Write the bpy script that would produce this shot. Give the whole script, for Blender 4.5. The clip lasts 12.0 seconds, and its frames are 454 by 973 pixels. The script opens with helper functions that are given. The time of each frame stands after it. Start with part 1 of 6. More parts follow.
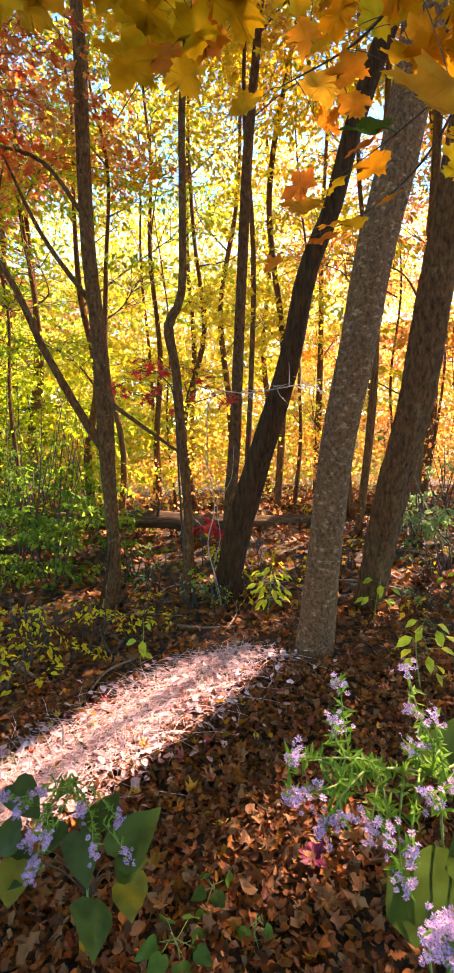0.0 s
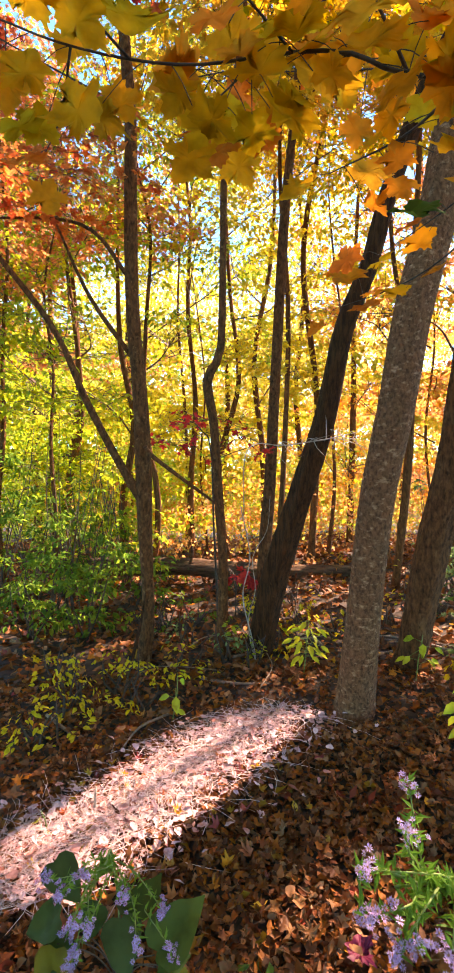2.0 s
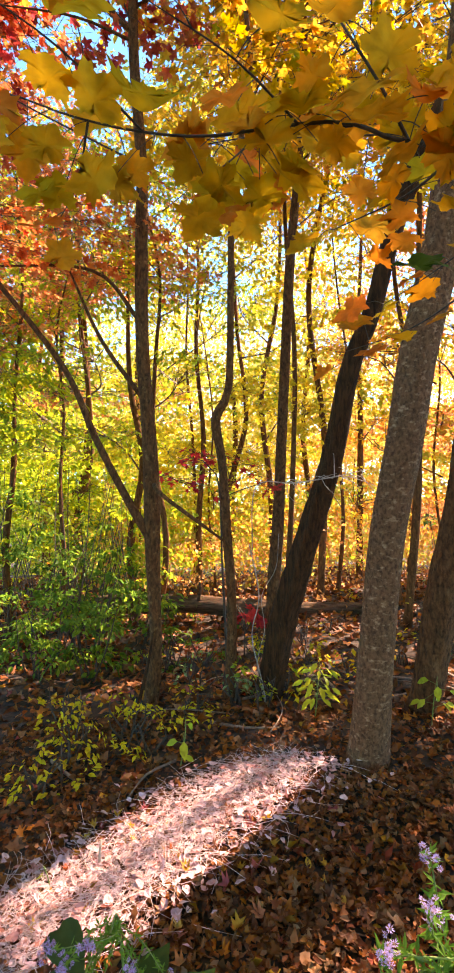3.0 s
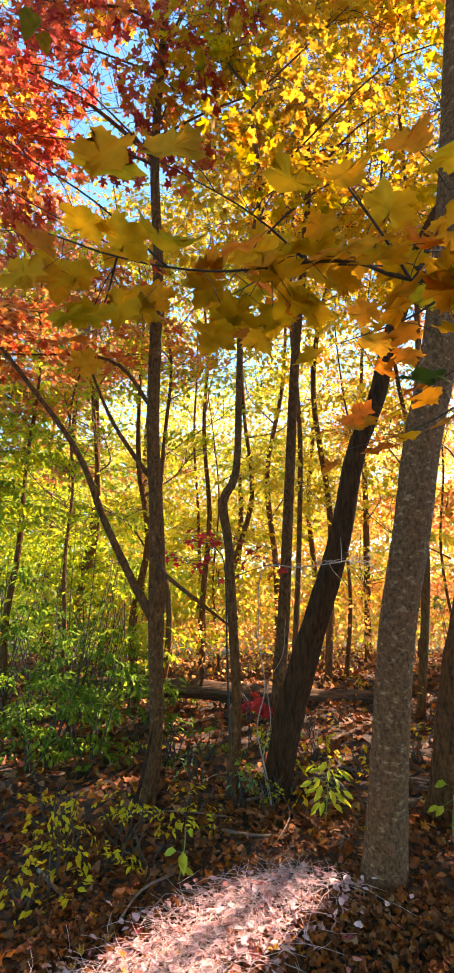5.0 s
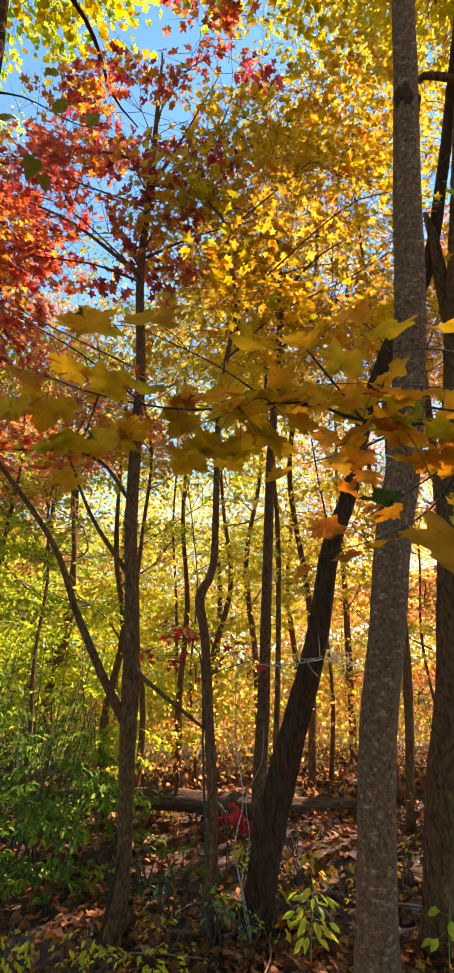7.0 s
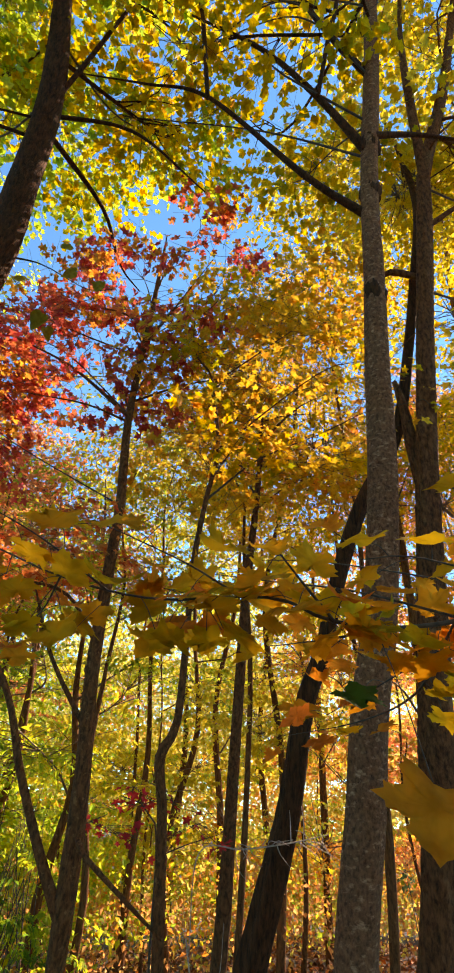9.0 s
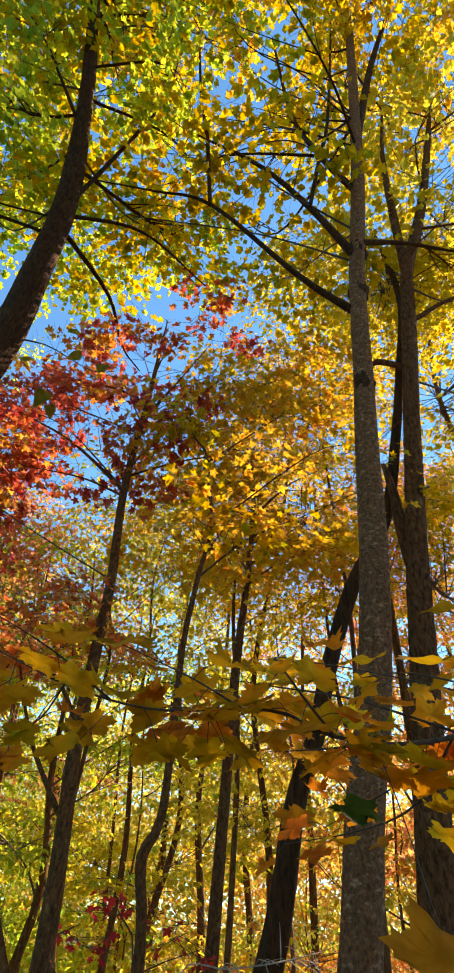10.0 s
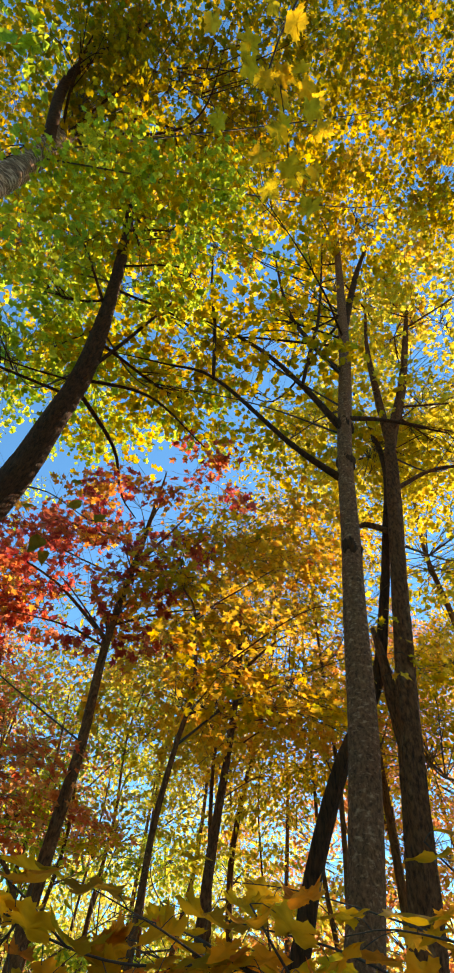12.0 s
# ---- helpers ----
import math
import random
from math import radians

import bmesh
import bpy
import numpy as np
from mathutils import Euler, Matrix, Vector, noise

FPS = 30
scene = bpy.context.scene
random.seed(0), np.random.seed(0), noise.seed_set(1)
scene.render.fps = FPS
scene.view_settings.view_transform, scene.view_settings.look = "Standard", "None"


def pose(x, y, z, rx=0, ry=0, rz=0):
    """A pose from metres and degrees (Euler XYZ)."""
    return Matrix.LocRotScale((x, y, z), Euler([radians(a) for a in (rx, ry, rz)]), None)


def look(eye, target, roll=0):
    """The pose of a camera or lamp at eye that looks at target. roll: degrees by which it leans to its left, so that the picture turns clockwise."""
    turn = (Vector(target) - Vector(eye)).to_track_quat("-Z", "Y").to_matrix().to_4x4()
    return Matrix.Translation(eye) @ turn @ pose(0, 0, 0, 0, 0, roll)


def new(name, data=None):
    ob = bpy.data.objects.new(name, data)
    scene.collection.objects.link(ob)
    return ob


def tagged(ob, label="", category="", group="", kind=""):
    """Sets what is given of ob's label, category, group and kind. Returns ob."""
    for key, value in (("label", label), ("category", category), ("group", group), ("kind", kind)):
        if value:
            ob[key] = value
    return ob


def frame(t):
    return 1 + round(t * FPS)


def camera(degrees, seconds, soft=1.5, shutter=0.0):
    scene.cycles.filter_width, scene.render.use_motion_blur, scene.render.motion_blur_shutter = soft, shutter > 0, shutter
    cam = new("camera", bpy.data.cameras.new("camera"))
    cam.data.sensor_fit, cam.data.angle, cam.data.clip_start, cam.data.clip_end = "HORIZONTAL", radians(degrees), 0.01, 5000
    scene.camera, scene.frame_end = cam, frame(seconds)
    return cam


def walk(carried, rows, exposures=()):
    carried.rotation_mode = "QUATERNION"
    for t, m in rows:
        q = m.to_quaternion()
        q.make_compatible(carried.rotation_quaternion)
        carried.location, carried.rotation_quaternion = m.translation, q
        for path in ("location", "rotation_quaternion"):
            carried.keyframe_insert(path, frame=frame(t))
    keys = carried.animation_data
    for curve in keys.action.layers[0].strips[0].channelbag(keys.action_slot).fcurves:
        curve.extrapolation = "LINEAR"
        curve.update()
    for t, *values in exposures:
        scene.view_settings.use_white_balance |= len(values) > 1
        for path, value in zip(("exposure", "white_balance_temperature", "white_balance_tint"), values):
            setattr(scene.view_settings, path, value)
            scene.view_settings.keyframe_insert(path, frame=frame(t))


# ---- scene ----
cam = camera(47.9, 12.0, 2.1)
PATH = [
    (0, (0.0, 0.0, 1.5), (0.0, 1.985, 1.256), 0.0),
    (0.5, (-0.011, 0.007, 1.507), (-0.047, 1.996, 1.292), 0.3),
    (1, (-0.029, 0.006, 1.512), (-0.099, 1.997, 1.338), 0.6),
    (1.5, (-0.037, 0.001, 1.523), (-0.136, 1.995, 1.399), 0.5),
    (2, (-0.039, 0.001, 1.547), (-0.159, 1.996, 1.475), 0.4),
    (2.5, (-0.044, 0.002, 1.556), (-0.181, 1.997, 1.549), 0.3),
    (3, (-0.043, -0.001, 1.573), (-0.194, 1.992, 1.634), 0.2),
    (5, (-0.055, -0.019, 1.63), (-0.226, 1.943, 1.978), 1.1),
    (5.5, (-0.05, -0.036, 1.655), (-0.21, 1.91, 2.087), 0.9),
    (6, (-0.039, -0.055, 1.668), (-0.182, 1.872, 2.184), 0.7),
    (6.5, (-0.036, -0.071, 1.677), (-0.153, 1.836, 2.269), 0.6),
    (7, (-0.034, -0.083, 1.689), (-0.126, 1.801, 2.356), 0.7),
    (9, (-0.019, -0.107, 1.817), (-0.036, 1.563, 2.918), 2.9),
    (9.5, (-0.032, -0.143, 1.842), (-0.039, 1.449, 3.043), 3.2),
    (10, (-0.055, -0.2, 1.855), (-0.045, 1.305, 3.157), 3.7),
    (10.5, (-0.071, -0.254, 1.866), (-0.05, 1.171, 3.269), 4.2),
    (11, (-0.084, -0.295, 1.879), (-0.059, 1.024, 3.383), 4.8),
    (11.5, (-0.091, -0.326, 1.89), (-0.073, 0.89, 3.478), 5.8),
    (12, (-0.066, -0.348, 1.899), (-0.074, 0.762, 3.563), 7.6),
]
walk(cam, [(t, look(eye, target, roll)) for t, eye, target, roll in PATH],
     [(0, 2.86, 9300, 38), (3, 2.78, 9200, 37), (5.5, 2.48, 9200, 36), (7, 2.23, 9200, 35), (9.5, 1.92, 9200, 28), (12, 1.73, 9000, 20)])

# ---- light ----
SUN_AZ, SUN_EL = 44.0, 43.0          # degrees right of +y, above the horizon
TO_SUN = Vector((math.sin(radians(SUN_AZ)) * math.cos(radians(SUN_EL)),
                 math.cos(radians(SUN_AZ)) * math.cos(radians(SUN_EL)),
                 math.sin(radians(SUN_EL))))
world = bpy.data.worlds.new("sky")
scene.world = world
world.use_nodes = True
wn = world.node_tree.nodes
sky = wn.new("ShaderNodeTexSky")
sky.sky_type, sky.sun_disc = "NISHITA", False
sky.sun_elevation, sky.sun_rotation = radians(SUN_EL), radians(SUN_AZ)
sky.dust_density, sky.ozone_density, sky.air_density, sky.altitude = 0.0, 1.2, 1.0, 0.0
tint = wn.new("ShaderNodeMixRGB")
tint.blend_type, tint.inputs[0].default_value, tint.inputs[2].default_value = "MULTIPLY", 1.0, (0.36, 1.05, 1.4, 1)
world.node_tree.links.new(sky.outputs[0], tint.inputs[1])
world.node_tree.links.new(tint.outputs[0], wn["Background"].inputs[0])
wn["Background"].inputs[1].default_value = 0.078
sun = new("sun", bpy.data.lights.new("sun", "SUN"))
sun.data.energy, sun.data.angle, sun.data.color = 3.45, radians(0.53), (1.0, 0.91, 0.77)
sun.matrix_world = look(TO_SUN * 60, (0, 0, 0))


# ---- materials ----
def material(name):
    m = bpy.data.materials.new(name)
    m.use_nodes = True
    return m, m.node_tree.nodes, m.node_tree.links, m.node_tree.nodes["Principled BSDF"]


def ramp(nodes, stops):
    r = nodes.new("ShaderNodeValToRGB")
    while len(r.color_ramp.elements) < len(stops):
        r.color_ramp.elements.new(0.5)
    for e, (p, c) in zip(r.color_ramp.elements, stops):
        e.position, e.color = p, (*c, 1)
    return r


def leaf_material(name, colours, through_share=0.7, gloss=0.5, single=False, share=0.45):
    """Thin leaves: each takes a colour of its own, with blotches, and lets light through."""
    m, n, l, p = material(name)
    if single:
        pick = n.new("ShaderNodeObjectInfo").outputs["Random"]
    else:
        pick = n.new("ShaderNodeNewGeometry").outputs["Random Per Island"]
    r = ramp(n, [((i + 0.5) / len(colours), c) for i, c in enumerate(colours)])
    geo = n.new("ShaderNodeNewGeometry")
    if single:
        l.new(pick, r.inputs[0])
    else:
        drift = n.new("ShaderNodeTexNoise")
        drift.inputs["Scale"].default_value, drift.inputs["Detail"].default_value = 1.3, 3.0
        l.new(geo.outputs["Position"], drift.inputs["Vector"])
        wide = n.new("ShaderNodeMapRange")
        wide.inputs["From Min"].default_value, wide.inputs["From Max"].default_value = 0.3, 0.7
        l.new(drift.outputs[0], wide.inputs["Value"])
        blend = n.new("ShaderNodeMath")
        blend.operation = "MULTIPLY_ADD"
        blend.inputs[1].default_value = share
        rest = n.new("ShaderNodeMath")
        rest.operation, rest.inputs[1].default_value = "MULTIPLY", 1 - share
        l.new(pick, blend.inputs[0]), l.new(wide.outputs[0], rest.inputs[0])
        l.new(rest.outputs[0], blend.inputs[2]), l.new(blend.outputs[0], r.inputs[0])
    tex = n.new("ShaderNodeTexNoise")
    tex.inputs["Scale"].default_value, tex.inputs["Detail"].default_value = 28.0 if single else 40.0, 3.0
    l.new(geo.outputs["Position"], tex.inputs["Vector"])
    spots = ramp(n, [(0.3, (0.62, 0.55, 0.5)), (0.55, (1, 1, 1)), (0.8, (1.1, 1.05, 0.95))])
    l.new(tex.outputs[0], spots.inputs[0])
    mix = n.new("ShaderNodeMixRGB")
    mix.blend_type, mix.inputs[0].default_value = "MULTIPLY", 0.8
    l.new(r.outputs[0], mix.inputs[1]), l.new(spots.outputs[0], mix.inputs[2])
    l.new(mix.outputs[0], p.inputs["Base Color"])
    p.inputs["Roughness"].default_value = gloss
    p.inputs["Specular IOR Level"].default_value = 0.15
    t = n.new("ShaderNodeBsdfTranslucent")
    l.new(mix.outputs[0], t.inputs[0])
    s = n.new("ShaderNodeMixShader")
    s.inputs[0].default_value = through_share
    l.new(p.outputs[0], s.inputs[1]), l.new(t.outputs[0], s.inputs[2])
    l.new(s.outputs[0], n["Material Output"].inputs[0])
    return m


def bark_material(name, dark, light, patch, patch_share=0.55, across=14.0, along=3.0, depth=0.6, blotchy=(27.0, 27.0, 27.0), soft=0.1):
    """Bark with furrows along the stem and pale lichen blotches."""
    m, n, l, p = material(name)
    co = n.new("ShaderNodeTexCoord")
    mp = n.new("ShaderNodeMapping")
    mp.inputs["Scale"].default_value = (across, across, along)
    l.new(co.outputs["Object"], mp.inputs["Vector"])
    furrow = n.new("ShaderNodeTexNoise")
    furrow.inputs["Scale"].default_value, furrow.inputs["Detail"].default_value = 2.2, 8.0
    furrow.inputs["Roughness"].default_value = 0.68
    l.new(mp.outputs[0], furrow.inputs["Vector"])
    r = ramp(n, [(0.36, dark), (0.62, light)])
    l.new(furrow.outputs[0], r.inputs[0])
    blotch = n.new("ShaderNodeTexNoise")
    blotch.inputs["Scale"].default_value, blotch.inputs["Detail"].default_value = 1.0, 8.0
    blotch.inputs["Roughness"].default_value = 0.62
    spread = n.new("ShaderNodeMapping")
    spread.inputs["Scale"].default_value = blotchy
    l.new(co.outputs["Object"], spread.inputs["Vector"]), l.new(spread.outputs[0], blotch.inputs["Vector"])
    edge = ramp(n, [(patch_share, (0, 0, 0)), (patch_share + soft, (1, 1, 1))])
    l.new(blotch.outputs[0], edge.inputs[0])
    mix = n.new("ShaderNodeMixRGB")
    mix.inputs[2].default_value = (*patch, 1)
    l.new(edge.outputs[0], mix.inputs[0]), l.new(r.outputs[0], mix.inputs[1])
    l.new(mix.outputs[0], p.inputs["Base Color"])
    p.inputs["Roughness"].default_value = 0.9
    p.inputs["Specular IOR Level"].default_value = 0.2
    b = n.new("ShaderNodeBump")
    b.inputs["Strength"].default_value, b.inputs["Distance"].default_value = depth, 0.02
    l.new(furrow.outputs[0], b.inputs["Height"]), l.new(b.outputs[0], p.inputs["Normal"])
    return m


def plain_material(name, a, b, scale=30.0, rough=0.7, bump=0.2):
    m, n, l, p = material(name)
    co = n.new("ShaderNodeTexCoord")
    tex = n.new("ShaderNodeTexNoise")
    tex.inputs["Scale"].default_value, tex.inputs["Detail"].default_value = scale, 6.0
    l.new(co.outputs["Object"], tex.inputs["Vector"])
    r = ramp(n, [(0.35, a), (0.65, b)])
    l.new(tex.outputs[0], r.inputs[0]), l.new(r.outputs[0], p.inputs["Base Color"])
    p.inputs["Roughness"].default_value = rough
    bp = n.new("ShaderNodeBump")
    bp.inputs["Strength"].default_value, bp.inputs["Distance"].default_value = bump, 0.01
    l.new(tex.outputs[0], bp.inputs["Height"]), l.new(bp.outputs[0], p.inputs["Normal"])
    return m


GOLD = [(0.771, 0.407, 0.0374), (0.811, 0.475, 0.044), (0.791, 0.514, 0.044), (0.673, 0.484, 0.044), (0.791, 0.339, 0.0396), (0.83, 0.552, 0.0616)]
LEMON = [(0.766, 0.576, 0.0517), (0.651, 0.576, 0.0575), (0.795, 0.617, 0.0517), (0.537, 0.546, 0.0517), (0.786, 0.504, 0.0471)]
LIME = [(0.38, 0.57, 0.045), (0.57, 0.66, 0.045), (0.22, 0.42, 0.045), (0.76, 0.7, 0.052), (0.47, 0.6, 0.045)]
AMBER = [(0.82, 0.37, 0.045), (0.84, 0.49, 0.06), (0.78, 0.25, 0.05), (0.86, 0.55, 0.075), (0.8, 0.31, 0.055)]
CORAL = [(0.76, 0.16, 0.04), (0.82, 0.27, 0.06), (0.66, 0.09, 0.04), (0.84, 0.38, 0.09), (0.76, 0.2, 0.09)]
WINE = [(0.6, 0.08, 0.07), (0.7, 0.17, 0.07), (0.46, 0.04, 0.05), (0.76, 0.26, 0.08), (0.66, 0.11, 0.13), (0.52, 0.05, 0.06)]
OLIVE = [(0.454, 0.392, 0.016), (0.605, 0.451, 0.016), (0.778, 0.49, 0.016), (0.302, 0.333, 0.016), (0.842, 0.49, 0.018)]
GREEN = [(0.1, 0.24, 0.035), (0.16, 0.33, 0.04), (0.07, 0.19, 0.035), (0.26, 0.42, 0.045), (0.11, 0.25, 0.05)]
M_GOLD = leaf_material("gold leaves", GOLD)
M_LEMON = leaf_material("lemon leaves", LEMON)
M_LIME = leaf_material("lime leaves", LIME)
M_AMBER = leaf_material("amber leaves", AMBER)
M_RUST = leaf_material("rust red leaves", CORAL)
M_CORAL = leaf_material("coral leaves", [(0.82, 0.28, 0.1), (0.85, 0.4, 0.14), (0.78, 0.2, 0.08), (0.86, 0.5, 0.2), (0.82, 0.33, 0.16)])
M_PEACH = leaf_material("peach leaves", [(0.78, 0.36, 0.1), (0.82, 0.5, 0.2), (0.74, 0.26, 0.07), (0.8, 0.54, 0.26)])
M_WINE = leaf_material("wine red leaves", WINE)
M_OLIVE = leaf_material("olive leaves", OLIVE)
# OLIVE scaled to 0.68: shade of the overhead crown put into its colour
M_OLIVE_SHADE = leaf_material("olive leaves in shaded tones", [tuple(c * 0.68 for c in q) for q in OLIVE] + [(0.5, 0.26, 0.02)])
# yellows with extra blue, so that distance haze is in the leaf colour
M_HAZE_YELLOW = leaf_material("pale yellow leaves with haze", [(0.717, 0.564, 0.119), (0.665, 0.6, 0.129), (0.733, 0.617, 0.149), (0.562, 0.564, 0.109), (0.725, 0.491, 0.099)])
M_GREEN = leaf_material("green leaves", GREEN)
M_NEAR = leaf_material("near maple leaves", [(0.718, 0.367, 0.0221), (0.78, 0.29, 0.0221), (0.534, 0.348, 0.0177), (0.739, 0.405, 0.0221), (0.759, 0.174, 0.0331), (0.389, 0.329, 0.0199), (0.759, 0.425, 0.0221), (0.8, 0.251, 0.0276), (0.78, 0.348, 0.0276)], 0.72, 0.7, True)
M_OLIVE_BROAD = leaf_material("broad olive leaves", [(0.3, 0.24, 0.03), (0.36, 0.26, 0.03), (0.24, 0.22, 0.03)], 0.6, 0.6, True)
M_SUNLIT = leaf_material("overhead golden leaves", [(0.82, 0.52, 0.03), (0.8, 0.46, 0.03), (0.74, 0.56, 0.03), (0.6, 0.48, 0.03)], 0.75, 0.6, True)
M_NEAR_GREEN = leaf_material("green maple leaf", [(0.04, 0.11, 0.015), (0.05, 0.13, 0.015)], 0.6, 0.6, True)
M_HERB = leaf_material("green herb leaves", [(0.06, 0.16, 0.025), (0.09, 0.2, 0.03), (0.05, 0.12, 0.02)], 0.4, 0.45, True)
M_TAN = leaf_material("tan dried leaf", [(0.24, 0.11, 0.045), (0.19, 0.07, 0.022), (0.3, 0.16, 0.08), (0.15, 0.055, 0.016)], 0.15, 0.6, True)
M_LITTER = leaf_material("fallen leaves", [(0.126, 0.0356, 0.0118), (0.195, 0.0672, 0.0228), (0.0681, 0.0206, 0.00847), (0.312, 0.134, 0.0555), (0.292, 0.0791, 0.0143), (0.136, 0.034, 0.0118), (0.389, 0.189, 0.0913), (0.0827, 0.0261, 0.0118), (0.351, 0.118, 0.0163), (0.214, 0.0711, 0.026)], 0.12, 0.6, share=0.9)
M_LITTER_BRIGHT = leaf_material("bright fallen leaves", [(0.55, 0.3, 0.03), (0.55, 0.2, 0.03), (0.5, 0.12, 0.05), (0.6, 0.4, 0.05), (0.45, 0.08, 0.1), (0.5, 0.25, 0.14)], 0.25, 0.55, share=0.9)
M_LITTER_ONE = leaf_material("single fallen leaves", [(0.104, 0.0345, 0.0116), (0.173, 0.0627, 0.0211), (0.0554, 0.0188, 0.00792), (0.277, 0.138, 0.0634), (0.291, 0.101, 0.0132), (0.118, 0.0345, 0.0106), (0.312, 0.169, 0.0132), (0.152, 0.0533, 0.0185), (0.0693, 0.0251, 0.0106), (0.235, 0.0376, 0.0158)], 0.15, 0.55, True)
# pale pink tones put the glare of the sun fleck into these leaves
M_LITTER_SUNLIT = leaf_material("fallen leaves in sunlit tones", [(0.54, 0.32, 0.33), (0.68, 0.5, 0.54), (0.42, 0.17, 0.15), (0.6, 0.34, 0.34), (0.74, 0.58, 0.62), (0.34, 0.12, 0.09)], 0.1, 0.7, share=0.9)
M_PINK_LEAF = leaf_material("magenta leaf", [(0.17, 0.02, 0.055), (0.2, 0.03, 0.07)], 0.2, 0.5, True)
M_BROAD = leaf_material("broad green leaves", [(0.045, 0.088, 0.018), (0.06, 0.11, 0.02), (0.05, 0.092, 0.024)], 0.4, 0.45, True)
M_BROAD_OLD = leaf_material("yellowing broad leaves", [(0.12, 0.13, 0.02), (0.19, 0.16, 0.02)], 0.35, 0.45, True)
M_BLUE_GREEN = leaf_material("blue-green leaves", [(0.16, 0.32, 0.12), (0.26, 0.42, 0.18), (0.12, 0.25, 0.09), (0.34, 0.46, 0.2)])
M_SPRIG = leaf_material("lime sprig leaves", [(0.5, 0.6, 0.05), (0.62, 0.62, 0.06), (0.42, 0.56, 0.05)], 0.55, 0.4, True)
M_YELLOW_HERB = leaf_material("yellow seedling leaves", [(0.78, 0.62, 0.03), (0.62, 0.58, 0.035), (0.82, 0.56, 0.03), (0.52, 0.52, 0.03)], 0.5)
M_RED_TWIGLEAF = leaf_material("crimson leaves", [(0.6, 0.035, 0.03), (0.7, 0.06, 0.05), (0.55, 0.04, 0.06)], 0.6)
M_ASTER_LEAF = leaf_material("aster leaves", [(0.11, 0.28, 0.035), (0.16, 0.35, 0.045), (0.08, 0.22, 0.035)], 0.5)
M_PETAL = leaf_material("lilac petals", [(0.54, 0.36, 0.74), (0.64, 0.48, 0.8), (0.46, 0.27, 0.66), (0.7, 0.53, 0.8)], 0.4, 0.6)
M_DISC = leaf_material("flower centres", [(0.5, 0.34, 0.12), (0.4, 0.16, 0.2), (0.55, 0.42, 0.2)], 0.1, 0.8)

M_BARK_BIG = bark_material("grey brown smooth bark", (0.09, 0.035, 0.016), (0.28, 0.122, 0.06), (0.52, 0.29, 0.175), 0.55, 26, 18, 0.9, (26.0, 26.0, 46.0), 0.16)
M_BARK_SCALY = bark_material("pale scaly bark", (0.05, 0.026, 0.014), (0.3, 0.17, 0.1), (0.55, 0.38, 0.26), 0.5, 9, 14, 1.0, (9.0, 9.0, 20.0), 0.08)
M_BARK_DARK = bark_material("dark furrowed bark", (0.0223, 0.0076, 0.00255), (0.0951, 0.0356, 0.0128), (0.167, 0.076, 0.0298), 0.64, 22, 3.5, 1.0)
M_BARK_RIDGED = bark_material("ridged brown bark", (0.045, 0.0155, 0.006), (0.2, 0.078, 0.031), (0.31, 0.15, 0.07), 0.58, 20, 8, 1.0, (12.0, 12.0, 7.0), 0.16)
M_BARK_THIN = bark_material("young brown bark", (0.0516, 0.0184, 0.00638), (0.199, 0.0754, 0.0272), (0.269, 0.127, 0.051), 0.58, 24, 9, 0.6)
M_BARK_FAR = bark_material("weathered bark", (0.0595, 0.0223, 0.00768), (0.223, 0.0892, 0.0323), (0.269, 0.127, 0.051), 0.6, 18, 4, 0.8)
M_LOG = bark_material("rotting log bark", (0.04, 0.021, 0.012), (0.16, 0.09, 0.052), (0.1, 0.1, 0.035), 0.58, 3, 20, 1.0)
M_DRY = plain_material("bleached dead wood", (0.22, 0.18, 0.15), (0.42, 0.37, 0.32), 60)
# straw colour raised to carry the brightness of the sun fleck
M_STRAW = plain_material("dry stalks in sunlit tones", (0.52, 0.35, 0.34), (0.78, 0.62, 0.62), 40)
M_STICK = plain_material("dead sticks", (0.12, 0.08, 0.055), (0.3, 0.21, 0.15), 40)
M_STEM = plain_material("green stems", (0.09, 0.17, 0.03), (0.2, 0.29, 0.07), 50)
M_TWIG = plain_material("dark twigs", (0.03, 0.02, 0.014), (0.08, 0.05, 0.034), 60)
M_TWIG_FAR = plain_material("brown twigs", (0.07, 0.042, 0.024), (0.17, 0.1, 0.055), 60)
M_SOIL = plain_material("leaf mould", (0.012, 0.007, 0.005), (0.06, 0.033, 0.021), 22, 0.95, 1.0)


# ---- shaping helpers ----
def mesh_object(name, verts, faces, mat, parent=None, label="", smooth=True):
    me = bpy.data.meshes.new(name)
    verts = np.asarray(verts, np.float32).reshape(-1, 3)
    faces = np.asarray(faces, np.int32)
    k = faces.shape[1]
    me.vertices.add(len(verts)), me.loops.add(faces.size), me.polygons.add(len(faces))
    me.vertices.foreach_set("co", verts.ravel())
    me.loops.foreach_set("vertex_index", faces.ravel())
    me.polygons.foreach_set("loop_start", np.arange(0, faces.size, k, dtype=np.int32))
    me.polygons.foreach_set("use_smooth", np.full(len(faces), smooth))
    me.update(calc_edges=True)
    me.materials.append(mat)
    ob = new(name, me)
    if parent is not None:
        ob.parent = parent
    if label:
        tagged(ob, label)
    return ob


